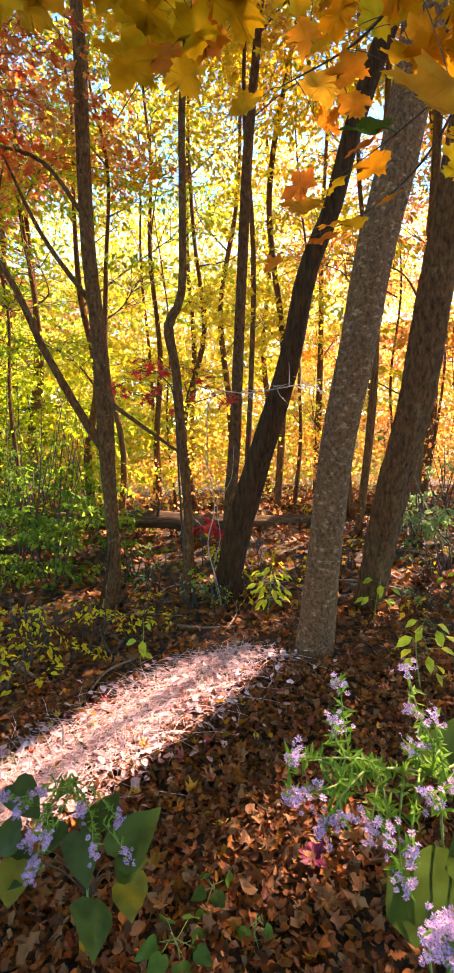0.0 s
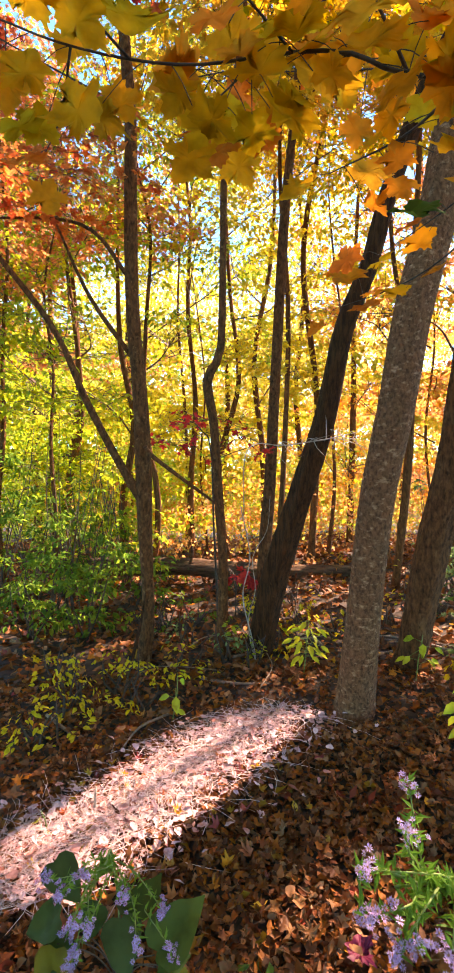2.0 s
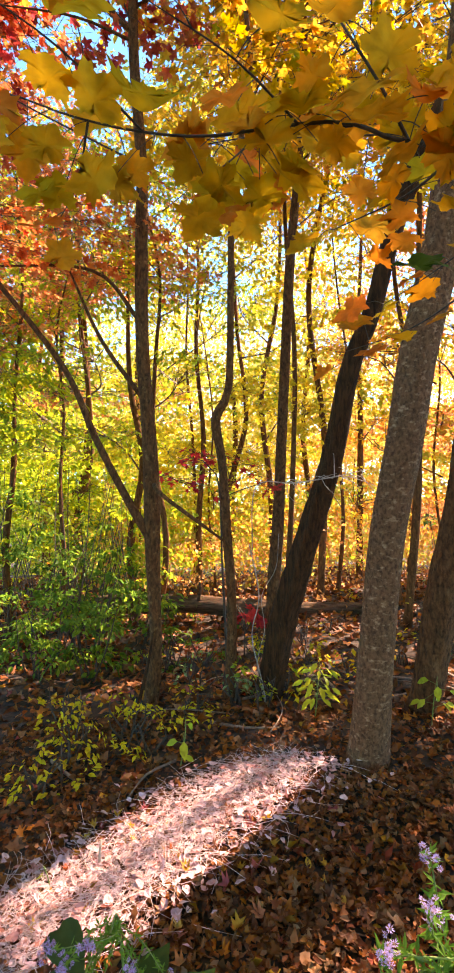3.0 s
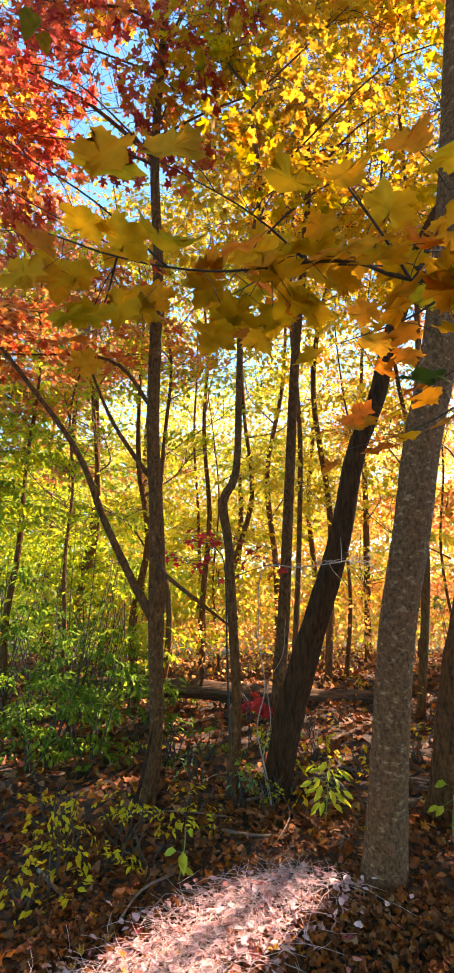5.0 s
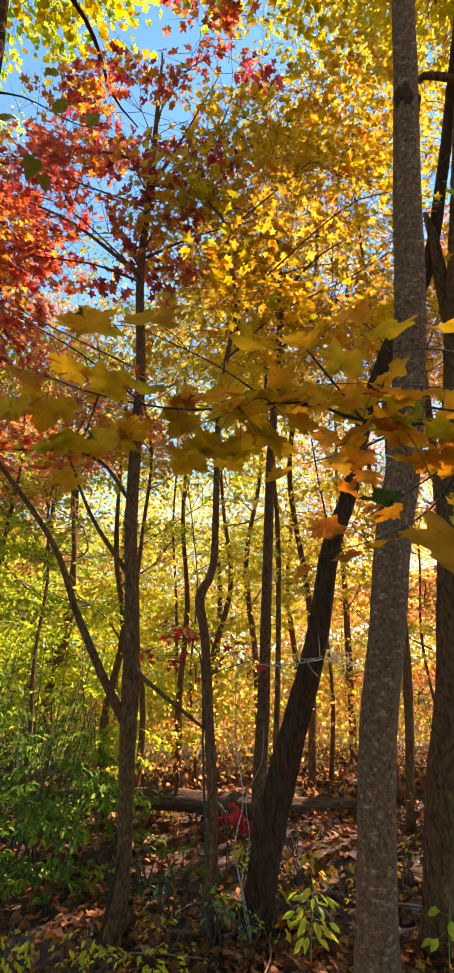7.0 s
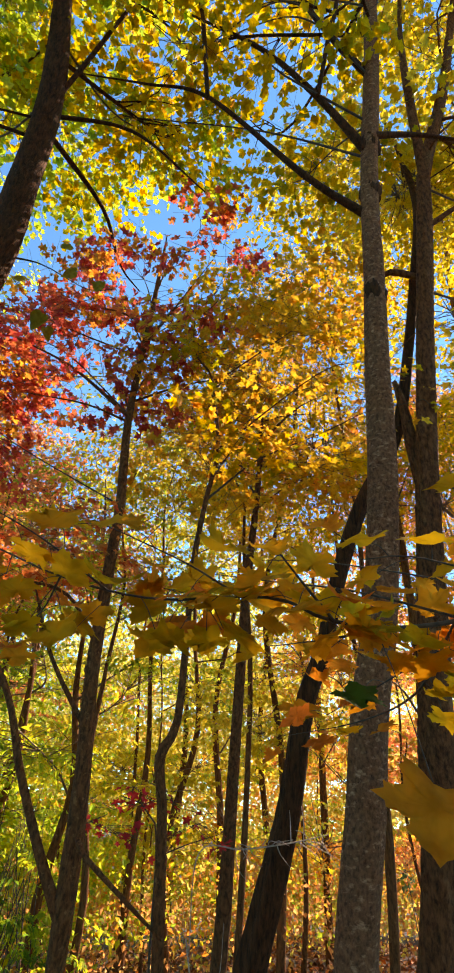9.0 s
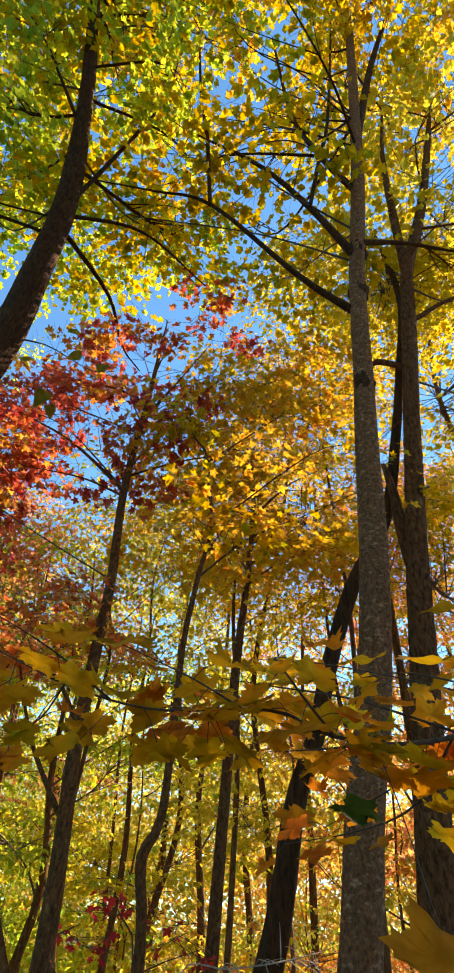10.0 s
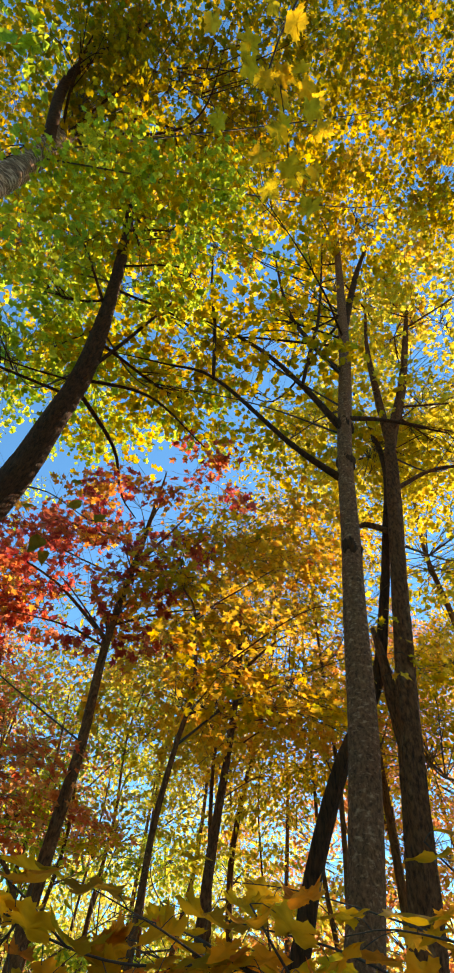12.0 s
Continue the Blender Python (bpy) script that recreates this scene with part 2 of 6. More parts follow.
def thing(name, place, label, category, group="", kind=""):
    ob = new(name)
    ob.location = place
    ob.empty_display_size = 0.1
    bpy.context.view_layer.update()
    return tagged(ob, label, category, group, kind)


def ground_z(x, y):
    """Height of the forest floor: gently tilted near by, falling away behind the log."""
    near = 0.1 + 0.09 * np.clip(x, -2.5, 2.5)
    fall = -0.11 * np.clip(y - 8.0, 0, 26)
    lumps = 0.03 * np.sin(x * 2.1 + 0.7 * y) * np.cos(1.7 * y - 0.6 * x) + 0.012 * np.sin(5.3 * x + 1) * np.sin(4.7 * y)
    return near + fall + lumps


def curve_points(ctrl, step):
    """A smooth line with radius through control rows (x, y, z, r)."""
    c = np.array(ctrl, float)
    if len(c) == 2:
        c = np.array([c[0], (c[0] + c[1]) / 2, c[1]])
    c = np.vstack([2 * c[0] - c[1], c, 2 * c[-1] - c[-2]])
    out = []
    for i in range(1, len(c) - 2):
        n = max(2, int(np.linalg.norm(c[i + 1, :3] - c[i, :3]) / step))
        t = np.linspace(0, 1, n, endpoint=False)[:, None]
        a, b, d, e = c[i - 1], c[i], c[i + 1], c[i + 2]
        out.append(0.5 * (2 * b + (d - a) * t + (2 * a - 5 * b + 4 * d - e) * t * t + (3 * b - a - 3 * d + e) * t ** 3))
    out.append(c[-2][None])
    out = np.vstack(out)
    out[:, 3] = np.maximum(out[:, 3], 0.0008)
    return out


def tube(ctrl, sides=8, step=0.15, rough=0.0, seed=0, flare=0.0):
    """Vertices and faces of a tapered stem along control rows."""
    p = curve_points(ctrl, step)
    rs = np.random.RandomState(seed)
    tan = np.gradient(p[:, :3], axis=0)
    tan /= np.linalg.norm(tan, axis=1, keepdims=True) + 1e-9
    ref = np.array([1.0, 0, 0]) if abs(tan[0, 0]) < 0.8 else np.array([0, 1.0, 0])
    verts = np.zeros((len(p), sides, 3))
    ang = np.linspace(0, 2 * math.pi, sides, endpoint=False)
    waves = [(rs.randint(2, 6), rs.uniform(0, 6), rs.uniform(0.5, 4)) for _ in range(4)]
    run = np.r_[0, np.cumsum(np.linalg.norm(np.diff(p[:, :3], axis=0), axis=1))]
    for i, (q, d) in enumerate(zip(p, tan)):
        u = ref - d * (ref @ d)
        u /= np.linalg.norm(u)
        v = np.cross(d, u)
        ref = u
        r = q[3] * np.ones(sides)
        if rough:
            for k, ph, fr in waves:
                r *= 1 + rough * 0.3 * np.sin(k * ang + ph + fr * run[i])
            r *= 1 + rough * rs.uniform(-0.25, 0.25, sides)
        if flare:
            r *= 1 + flare * math.exp(-run[i] / 0.09) * (1 + 0.5 * np.sin(5 * ang + seed))
        verts[i] = q[:3] + np.outer(r * np.cos(ang), u) + np.outer(r * np.sin(ang), v)
    n, s = len(p), sides
    i, j = np.meshgrid(np.arange(n - 1), np.arange(s), indexing="ij")
    a, b = i * s + j, i * s + (j + 1) % s
    quads = np.stack([a, b, b + s, a + s], -1).reshape(-1, 4)
    # ends closed with a small cap folded to the middle
    tip = np.vstack([verts.reshape(-1, 3), p[-1, :3][None], p[0, :3][None]])
    k = (n - 1) * s
    jj = np.arange(0, s, 2)
    cap = np.stack([k + jj, k + (jj + 1) % s, k + (jj + 2) % s, np.full(len(jj), n * s)], -1)
    low = np.stack([(jj + 2) % s, (jj + 1) % s, jj, np.full(len(jj), n * s + 1)], -1)
    return tip, np.vstack([quads, cap, low])


def join(pieces):
    vs, fs, off = [], [], 0
    for v, f in pieces:
        vs.append(v), fs.append(np.asarray(f) + off)
        off += len(v)
    return np.vstack(vs), np.vstack(fs)


def template(outline, fold=0.12, droop=0.12):
    """A leaf from half an outline (side, along): fan round its middle, folded on the midrib and drooping at the tip."""
    right = [(x, y) for x, y in outline]
    left = [(-x, y) for x, y in reversed(outline) if x > 1e-6]
    ring = right + left
    v = [(0.0, 0.45, -0.04)] + [(x, y, fold * abs(x) - droop * y * y) for x, y in ring]
    n = len(ring)
    return np.array(v, float), np.array([(0, 1 + i, 1 + (i + 1) % n) for i in range(n)])


T_RHOMB = (np.array([(0, 0, 0), (0.36, 0.45, 0.1), (0, 1, -0.12), (-0.36, 0.45, 0.1)], float), np.array([(0, 1, 2), (0, 2, 3)]))
T_OVAL = (np.array([(0, 0, 0), (0.24, 0.3, 0.06), (0.22, 0.62, 0.04), (0, 1, -0.14), (-0.22, 0.62, 0.04), (-0.24, 0.3, 0.06)], float),
          np.array([(0, 1, 2), (0, 2, 3), (0, 3, 4), (0, 4, 5)]))
T_LOBED = template([(0, 0), (0.42, 0.1), (0.24, 0.4), (0.52, 0.66), (0, 1)])
T_MAPLE = template([(0, 0.04), (0.36, 0.0), (0.24, 0.26), (0.56, 0.48), (0.5, 0.64), (0.2, 0.58), (0.17, 0.76), (0, 1)])
T_CURL = template([(0, 0.02), (0.4, 0.08), (0.26, 0.34), (0.5, 0.6), (0.16, 0.62), (0, 1)], 0.5, -0.35)
T_CURLED_OVAL = template([(0, 0), (0.22, 0.25), (0.25, 0.6), (0, 1)], 0.7, -0.3)
def crumpled(shape, seed, amount=0.1):
    """A dried variant of a leaf: outline pulled about, blade bent into soft waves."""
    rs = np.random.RandomState(seed)
    v = shape[0].copy()
    v[1:, :2] *= 1 + rs.normal(0, amount * 0.6, (len(v) - 1, 2))
    x, y = v[:, 0], v[:, 1] - 0.5
    v[:, 2] += rs.uniform(-0.4, 1.0) * x ** 2 + rs.uniform(-0.3, 0.6) * y ** 2 + rs.uniform(-0.6, 0.6) * x * y + 0.05 * np.sin(9 * x + 7 * y + seed)
    return v, shape[1]


def full_leaf(outline, fold=0.1, droop=0.15):
    """A leaf blade with a ring of points half way in, so that it can curl."""
    ring = list(outline) + [(-x, y) for x, y in reversed(outline) if x > 1e-6]
    n = len(ring)
    v = [(0.0, 0.42)] + [(x * 0.5, 0.42 + (y - 0.42) * 0.5) for x, y in ring] + ring
    v = np.array([(x, y, fold * abs(x) - droop * y * y) for x, y in v])
    f = [(0, 1 + i, 1 + (i + 1) % n) for i in range(n)]
    for i in range(n):
        j = (i + 1) % n
        f += [(1 + i, 1 + n + i, 1 + n + j), (1 + i, 1 + n + j, 1 + j)]
    return v, np.array(f)


MAPLE_EDGE = [(0, 0.05), (0.12, 0.0), (0.3, -0.04), (0.31, 0.04), (0.37, 0.07), (0.31, 0.15), (0.31, 0.22), (0.38, 0.27), (0.4, 0.33), (0.52, 0.33), (0.5, 0.42), (0.62, 0.5),
              (0.48, 0.54), (0.46, 0.63), (0.36, 0.58), (0.32, 0.62), (0.24, 0.58), (0.24, 0.66), (0.29, 0.73), (0.17, 0.79), (0.15, 0.88), (0.07, 0.9), (0, 1.04)]
HEART_EDGE = [(0, 0.06), (0.14, 0.0), (0.3, 0.06), (0.38, 0.22), (0.36, 0.42), (0.24, 0.68), (0.1, 0.88), (0, 1.02)]
T_HEART = template(HEART_EDGE, 0.2, 0.2)
T_NARROW = (np.array([(0, 0, 0), (0.13, 0.4, 0.03), (0, 1, -0.1), (-0.13, 0.4, 0.03)], float), np.array([(0, 1, 2), (0, 2, 3)]))
T_BROWN_MAPLE = full_leaf([(0, 0.05), (0.3, -0.02), (0.27, 0.2), (0.5, 0.36), (0.53, 0.5), (0.3, 0.56), (0.2, 0.6), (0.22, 0.74), (0.1, 0.88), (0, 1.0)])
T_BROWN_HEART = full_leaf([(0, 0.04), (0.2, 0.02), (0.34, 0.2), (0.34, 0.45), (0.2, 0.74), (0, 1.0)])
T_BROWN_OAK = full_leaf([(0, 0), (0.08, 0.15), (0.2, 0.22), (0.12, 0.34), (0.3, 0.46), (0.16, 0.56), (0.26, 0.7), (0.13, 0.78), (0, 1)])


def unit(a):
    return a / (np.linalg.norm(a, axis=-1, keepdims=True) + 1e-9)


def leaves(name, where, axis, normal, size, shape, mat, parent=None, label="", smooth=False):
    """Many leaves in one mesh: places, axes, upper sides and lengths."""
    tv, tf = shape
    axis = unit(axis)
    side = unit(np.cross(axis, normal))
    up = np.cross(side, axis)
    v = where[:, None] + size[:, None, None] * (tv[None, :, :1] * side[:, None] + tv[None, :, 1:2] * axis[:, None] + tv[None, :, 2:] * up[:, None])
    f = (tf[None] + (np.arange(len(where)) * len(tv))[:, None, None]).reshape(-1, tf.shape[1])
    return mesh_object(name, v.reshape(-1, 3), f, mat, parent, label, smooth)


# Leaves are left out along lines to the sun: GAP lights one long fleck on the forest floor, SUNNY the asters and other
# chosen spots.
GAP = np.array([(0.32, 2.84), (-0.37, 2.73), (-0.82, 2.38), (-1.05, 2.0), (-1.05, 1.62), (-0.5, 1.6), (-0.22, 1.98), (0.28, 2.62)])
SUNNY = [((0.16, 0.52, 1.15), 0.26), ((-0.5, 2.9, 0.3), 0.1), ((0.28, 3.45, 0.35), 0.2), ((-0.6, 4.4, 0.12), 0.14), ((0.5, 6.0, 0.15), 0.3),
         ((-0.9, 6.2, 0.2), 0.25), ((1.5, 5.2, 0.2), 0.25), ((-0.15, 4.5, 0.1), 0.12), ((1.0, 4.8, 0.15), 0.16), ((0.59, 5.02, 0.12), 0.11),
         ((-0.71, 4.5, 0.12), 0.11), ((0.2, 5.3, 0.1), 0.2), ((-0.6, 5.5, 0.2), 0.3), ((1.9, 4.5, 0.12), 0.11), ((2.5, 6.2, 0.9), 0.4),
         ((0.3, 1.5, 0.1), 0.13), ((0.9, 7.6, 1.2), 0.5), ((-1.0, 7.4, 1.4), 0.5), ((-0.2, 8.5, 1.6), 0.6), ((0.4, 8.0, 1.4), 0.6),
         ((1.3, 9.0, 1.0), 0.6), ((-0.8, 9.2, 1.0), 0.6), ((0.3, 10.5, 1.5), 0.6), ((-2.0, 8.5, 1.8), 0.6), ((-2.6, 5.6, 2.1), 0.4),
         ((-3.0, 6.5, 2.5), 0.5), ((-2.2, 6.5, 2.2), 0.5), ((-3.0, 8.0, 2.8), 0.8), ((-3.8, 9.5, 3.6), 1.0), ((-2.9, 6.0, 4.6), 0.6),
         ((-3.7, 8.5, 6.2), 0.8), ((-1.7, 3.4, 3.6), 0.3), ((-1.7, 3.4, 5.4), 0.5), ((-1.0, 3.1, 6.5), 0.3),
         ((0.4, 3.3, 5.3), 0.4), ((-0.1, 3.4, 4.5), 0.3), ((0.8, 3.3, 4.7), 0.3), ((0.3, 4.5, 6.4), 0.3), ((0.9, 4.5, 5.5), 0.25),
         ((1.3, 4.0, 0.12), 0.22), ((0.65, 4.5, 0.12), 0.28), ((0.2, 4.9, 0.1), 0.26), ((1.75, 3.8, 0.18), 0.24), ((-0.35, 5.5, 0.1), 0.3), ((0.85, 5.4, 0.1), 0.35), ((1.45, 5.0, 0.1), 0.3), ((2.0, 5.2, 0.15), 0.28), ((1.7, 6.2, 0.1), 0.3), ((1.0, 3.35, 0.15), 0.12), ((-1.3, 4.3, 0.05), 0.2), ((0.1, 1.58, 0.15), 0.1),
         ((0.5, 8.6, 0.1), 0.5), ((-0.6, 7.9, 0.1), 0.45), ((1.6, 8.2, 0.1), 0.45), ((-2.0, 5.4, 1.1), 0.45), ((-2.7, 6.0, 1.4), 0.5), ((-1.5, 5.2, 0.7), 0.28), ((-1.9, 6.5, 1.5), 0.4),
         ((-2.6, 7.4, 3.6), 0.7), ((-3.4, 8.4, 3.2), 0.8), ((-1.4, 8.2, 3.4), 0.6), ((-2.1, 9.4, 4.5), 0.7), ((-3.9, 9.8, 6.4), 0.9), ((-2.0, 7.4, 5.5), 0.6)]


def in_gap(p):
    d = np.array(TO_SUN)
    q = p - d * ((p[:, 2] - 0.1) / d[2])[:, None]
    inside = np.zeros(len(p), bool)
    for (x0, y0), (x1, y1) in zip(GAP, np.roll(GAP, -1, 0)):
        cross = (y0 > q[:, 1]) != (y1 > q[:, 1])
        inside ^= cross & (q[:, 0] < (x1 - x0) * (q[:, 1] - y0) / (y1 - y0 + 1e-12) + x0)
    for c, r in SUNNY:
        w = p - np.array(c)
        along = w @ d
        inside |= (along > 0.05) & (np.linalg.norm(w - along[:, None] * d, axis=1) < r)
    return inside


def prisms(start, end, r0, r1):
    """Thin three-sided twigs, all in one mesh: starts, ends and their radii."""
    d = unit(end - start)
    u = unit(np.cross(d, np.where(np.abs(d[:, 2:]) < 0.9, [[0, 0, 1.0]], [[1.0, 0, 0]])))
    v = np.cross(d, u)
    rings = []
    for p, r in ((start, r0), (end, r1)):
        for k in range(3):
            a = 2 * math.pi * k / 3
            rings.append(p + np.asarray(r).reshape(-1, 1) * (math.cos(a) * u + math.sin(a) * v))
    verts = np.stack(rings, 1).reshape(-1, 3)
    quad = np.array([(0, 1, 4, 3), (1, 2, 5, 4), (2, 0, 3, 5)])
    return verts, (quad[None] + 6 * np.arange(len(start))[:, None, None]).reshape(-1, 4)


def sprays(blobs, count, size, rs, spread=0.32, flat=0.25, per=20, gaps=-0.75):
    """Leaves along the forked twigs of flat, drooping sprays, scattered through ellipsoids (x, y, z, rx, ry, rz).
    Returns the leaves and, for the wood, the twigs and the foot of each spray with its ellipsoid."""
    b = np.array(blobs, float)
    vol = (b[:, 3] * b[:, 4] * b[:, 5]) ** 0.8
    n = max(1, count // per)
    which = rs.choice(len(b), n, p=vol / vol.sum())
    d = unit(rs.normal(size=(n, 3)))
    c = b[which, :3] + b[which, 3:] * d * (rs.uniform(0.05, 1, (n, 1)) ** 0.45)
    # the canopy is uneven: clumps of foliage with openings between them
    u, w = c[:, 0] * 2.1, (c[:, 2] - 0.45 * c[:, 1]) * 1.9
    thick = np.sin(u + 1.3 * np.sin(w * 0.6)) + np.sin(w + 1.1 * np.sin(u * 0.7) + 0.8)
    stay = (thick > gaps) | (c[:, 2] < 4.2) | (c[:, 1] < -2.0) | (c[:, 1] > 9)
    c, which = c[stay], which[stay]
    n = len(c)
    if n == 0:
        none = np.zeros((0, 3))
        return (none, none, none, np.zeros(0)), (none, none), (none, which)
    lean = unit(np.array([0, 0, 1.0]) + rs.normal(0, flat, (n, 3)))
    reach = spread * rs.uniform(0.65, 1.4, n)
    outward = c - b[which, :3]
    head = np.arctan2(outward[:, 1], outward[:, 0]) + rs.normal(0, 0.8, n)

    def lay(spray, along, across):
        """A point of a spray: along and across its main twig, in its drooping plane."""
        h, r = head[spray], reach[spray]
        off = np.stack([np.cos(h) * along - np.sin(h) * across, np.sin(h) * along + np.cos(h) * across, 0 * along], -1) * r[:, None]
        off[:, 2] = -(off * lean[spray]).sum(1) / lean[spray][:, 2] - 0.16 * r * (along + 1) ** 2 * 0.5 + 0.12 * r - 0.18 * r * across ** 2
        return c[spray] + off

    # one main twig with side twigs on both hands
    twigs = np.array([(-1.0, 0.0, 1.0, 0.0), (-0.6, 0.0, -0.05, 0.62), (-0.5, 0.0, 0.0, -0.66), (-0.05, 0.0, 0.5, 0.55), (0.05, 0.0, 0.6, -0.5)])
    k = len(twigs)
    ts = np.repeat(np.arange(n), k)
    tw = np.tile(twigs, (n, 1)) + rs.normal(0, 0.07, (n * k, 4)) * [0, 0, 1, 1]
    starts, ends = lay(ts, tw[:, 0], tw[:, 1]), lay(ts, tw[:, 2], tw[:, 3])
    out = np.repeat(np.arange(n), per)
    pick = out * k + rs.choice(k, n * per, p=[0.32, 0.17, 0.17, 0.17, 0.17])
    s = rs.uniform(0.12, 1.04, n * per)[:, None]
    way = unit(ends[pick] - starts[pick])
    side = unit(np.cross(way, lean[out])) * rs.choice([-1.0, 1.0], (n * per, 1))
    length = size * rs.uniform(0.55, 1.25, n * per)
    where = starts[pick] + (ends[pick] - starts[pick]) * s + side * (length * rs.uniform(0.15, 0.6, n * per))[:, None]
    where[:, 2] += rs.normal(-0.01, 0.02, n * per)
    axis = way * 0.6 + side * rs.uniform(0.2, 1.1, (n * per, 1)) + rs.normal(0, 0.25, (n * per, 3)) + np.array([0, 0, -0.35])
    normal = lean[out] + rs.normal(0, 0.32, (n * per, 3))
    keep = ~(in_gap(where) & (rs.uniform(size=len(where)) < 0.985))
    left = np.bincount(out[keep], minlength=n) > per * 0.3
    return (where[keep], axis[keep], normal[keep], length[keep]), (starts[left[ts]], ends[left[ts]]), (lay(np.arange(n), -np.ones(n), np.zeros(n))[left], which[left])


def crown(name, blobs, count, size, shape, mat, parent, seed, label="", spread=0.34, flat=0.2, per=26, wood=None, thick=0.012, gaps=-1.2, twig_mat=None, fine=True):
    """Foliage on its twigs; wood gives the trunk rows from which a limb runs into each ellipsoid, and branches on to the sprays."""
    rs = np.random.RandomState(seed)
    leafage, (ta, tb), (feet, which) = sprays(blobs, count, size, rs, spread, flat, per, gaps)
    ob = tagged(leaves(name, *leafage, shape, mat, parent, label), kind="stuff")
    if len(ta) == 0:
        return ob
    pieces = [prisms(ta, tb, 0.0026, 0.001)] if fine else []
    if wood is not None:
        t = curve_points(wood, 0.15)
        for i, q in enumerate(np.array(blobs, float)):
            mine = feet[which == i]
            if len(mine) == 0:
                continue
            far = np.linalg.norm(t[:, :2] - q[:2], axis=1)
            a = t[np.argmin(np.abs(t[:, 2] - (q[2] - 0.55 * far - 0.25)))]
            core = q[:3] - [0, 0, 0.15 * q[5]]
            r = min(thick, 0.55 * a[3])
            bend = (a[:3] + core) / 2 + rs.normal(0, 0.1, 3) * np.linalg.norm(core - a[:3]) + [0, 0, 0.05]
            line = curve_points([(*a[:3], r), (*bend, r * 0.7), (*core, r * 0.45)], 0.12)
            pieces.append(tube(line, 5, 0.2, 0.1, i))
            spots = line[len(line) // 3:]
            near = spots[np.argmin(np.linalg.norm(mine[:, None] - spots[None, :, :3], axis=2) + 0.25 * rs.uniform(size=(len(mine), len(spots))), axis=1)]
            mid = near[:, :3] * 0.5 + mine * 0.5 + rs.normal(0, 0.06, mine.shape) * np.linalg.norm(mine - near[:, :3], axis=1, keepdims=True) * 1.5 + [0, 0, 0.03]
            pieces += [prisms(near[:, :3], mid, r * 0.42, r * 0.34), prisms(mid, mine, r * 0.34, 0.003)]
    if pieces:
        tagged(mesh_object("twigwork", *join(pieces), twig_mat or M_TWIG, parent), "thin dark twigs", kind="stuff")
    return ob


def stem(name, ctrl, mat, parent=None, sides=8, step=0.12, rough=0.0, seed=0, flare=0.0, label=""):
    return mesh_object(name, *tube(ctrl, sides, step, rough, seed, flare), mat, parent, label)


def limbs_into(parent, trunk, blobs, count, mat, seed, radius=0.02, low=0.35, forks=3):
    """Limbs that leave the trunk and fork into the crown."""
    rs = np.random.RandomState(seed)
    t = curve_points(trunk, 0.2)
    b = np.array(blobs, float)
    for i in range(count):
        goal = b[rs.randint(len(b))]
        end = goal[:3] + goal[3:] * unit(rs.normal(size=3)) * 0.8
        near = t[int(len(t) * low):]
        reach = np.linalg.norm(near[:, :2] - end[:2], axis=1)
        miss = np.abs(near[:, 2] - (end[2] - rs.uniform(0.3, 1.3) * reach - 0.2))
        a = near[min(len(near) - 2, np.argmin(miss) + rs.randint(0, 6))]
        end[2] = max(end[2], a[2] + 0.5 * np.linalg.norm(end[:2] - a[:2]))
        mid = (a[:3] + end) / 2 + (rs.normal(0, 0.22, 3) + [0, 0, -0.12]) * np.linalg.norm(end - a[:3]) * 0.6
        r = min(radius, a[3] * 0.6) * rs.uniform(0.6, 1.2)
        pieces = [tube([(*a[:3], r), (*mid, r * 0.65), (*end, r * 0.15)], 6, 0.2, 0.1, i)]
        for _ in range(forks):
            s = rs.uniform(0.25, 0.85)
            base = mid + (end - mid) * (s * 2 - 1) if s > 0.5 else a[:3] + (mid - a[:3]) * s * 2
            way = (end - a[:3]) * 0.35 + rs.normal(0, 0.35, 3) * np.linalg.norm(end - a[:3]) * 0.5
            pieces.append(tube([(*base, r * 0.4), (*(base + way * 0.5 + rs.normal(0, 0.05, 3)), r * 0.25), (*(base + way), r * 0.08)], 4, 0.25))
        mesh_object("limb", *join(pieces), mat, parent)


# ---- ground ----
def build_ground():
    xs = np.r_[-900, -300, -120, -60, np.linspace(-30, -4, 27), np.linspace(-3.6, 3.6, 121), np.linspace(4, 30, 27), 60, 120, 300, 900]
    ys = np.r_[-900, -300, -80, -30, np.linspace(-12, 0, 13), np.linspace(0.25, 8, 130), np.linspace(8.5, 34, 52), 60, 120, 300, 900]
    gx, gy = np.meshgrid(xs, ys, indexing="ij")
    gz = ground_z(gx, gy)
    rs = np.random.RandomState(3)
    gz += rs.normal(0, 0.006, gz.shape)
    n, m = gx.shape
    i, j = np.meshgrid(np.arange(n - 1), np.arange(m - 1), indexing="ij")
    a = i * m + j
    f = np.stack([a, a + m, a + m + 1, a + 1], -1).reshape(-1, 4)
    g = mesh_object("ground", np.stack([gx, gy, gz], -1), f, M_SOIL)
    return tagged(g, "brown forest floor of leaf mould under fallen leaves", "forest floor", kind="structure")


ground = build_ground()

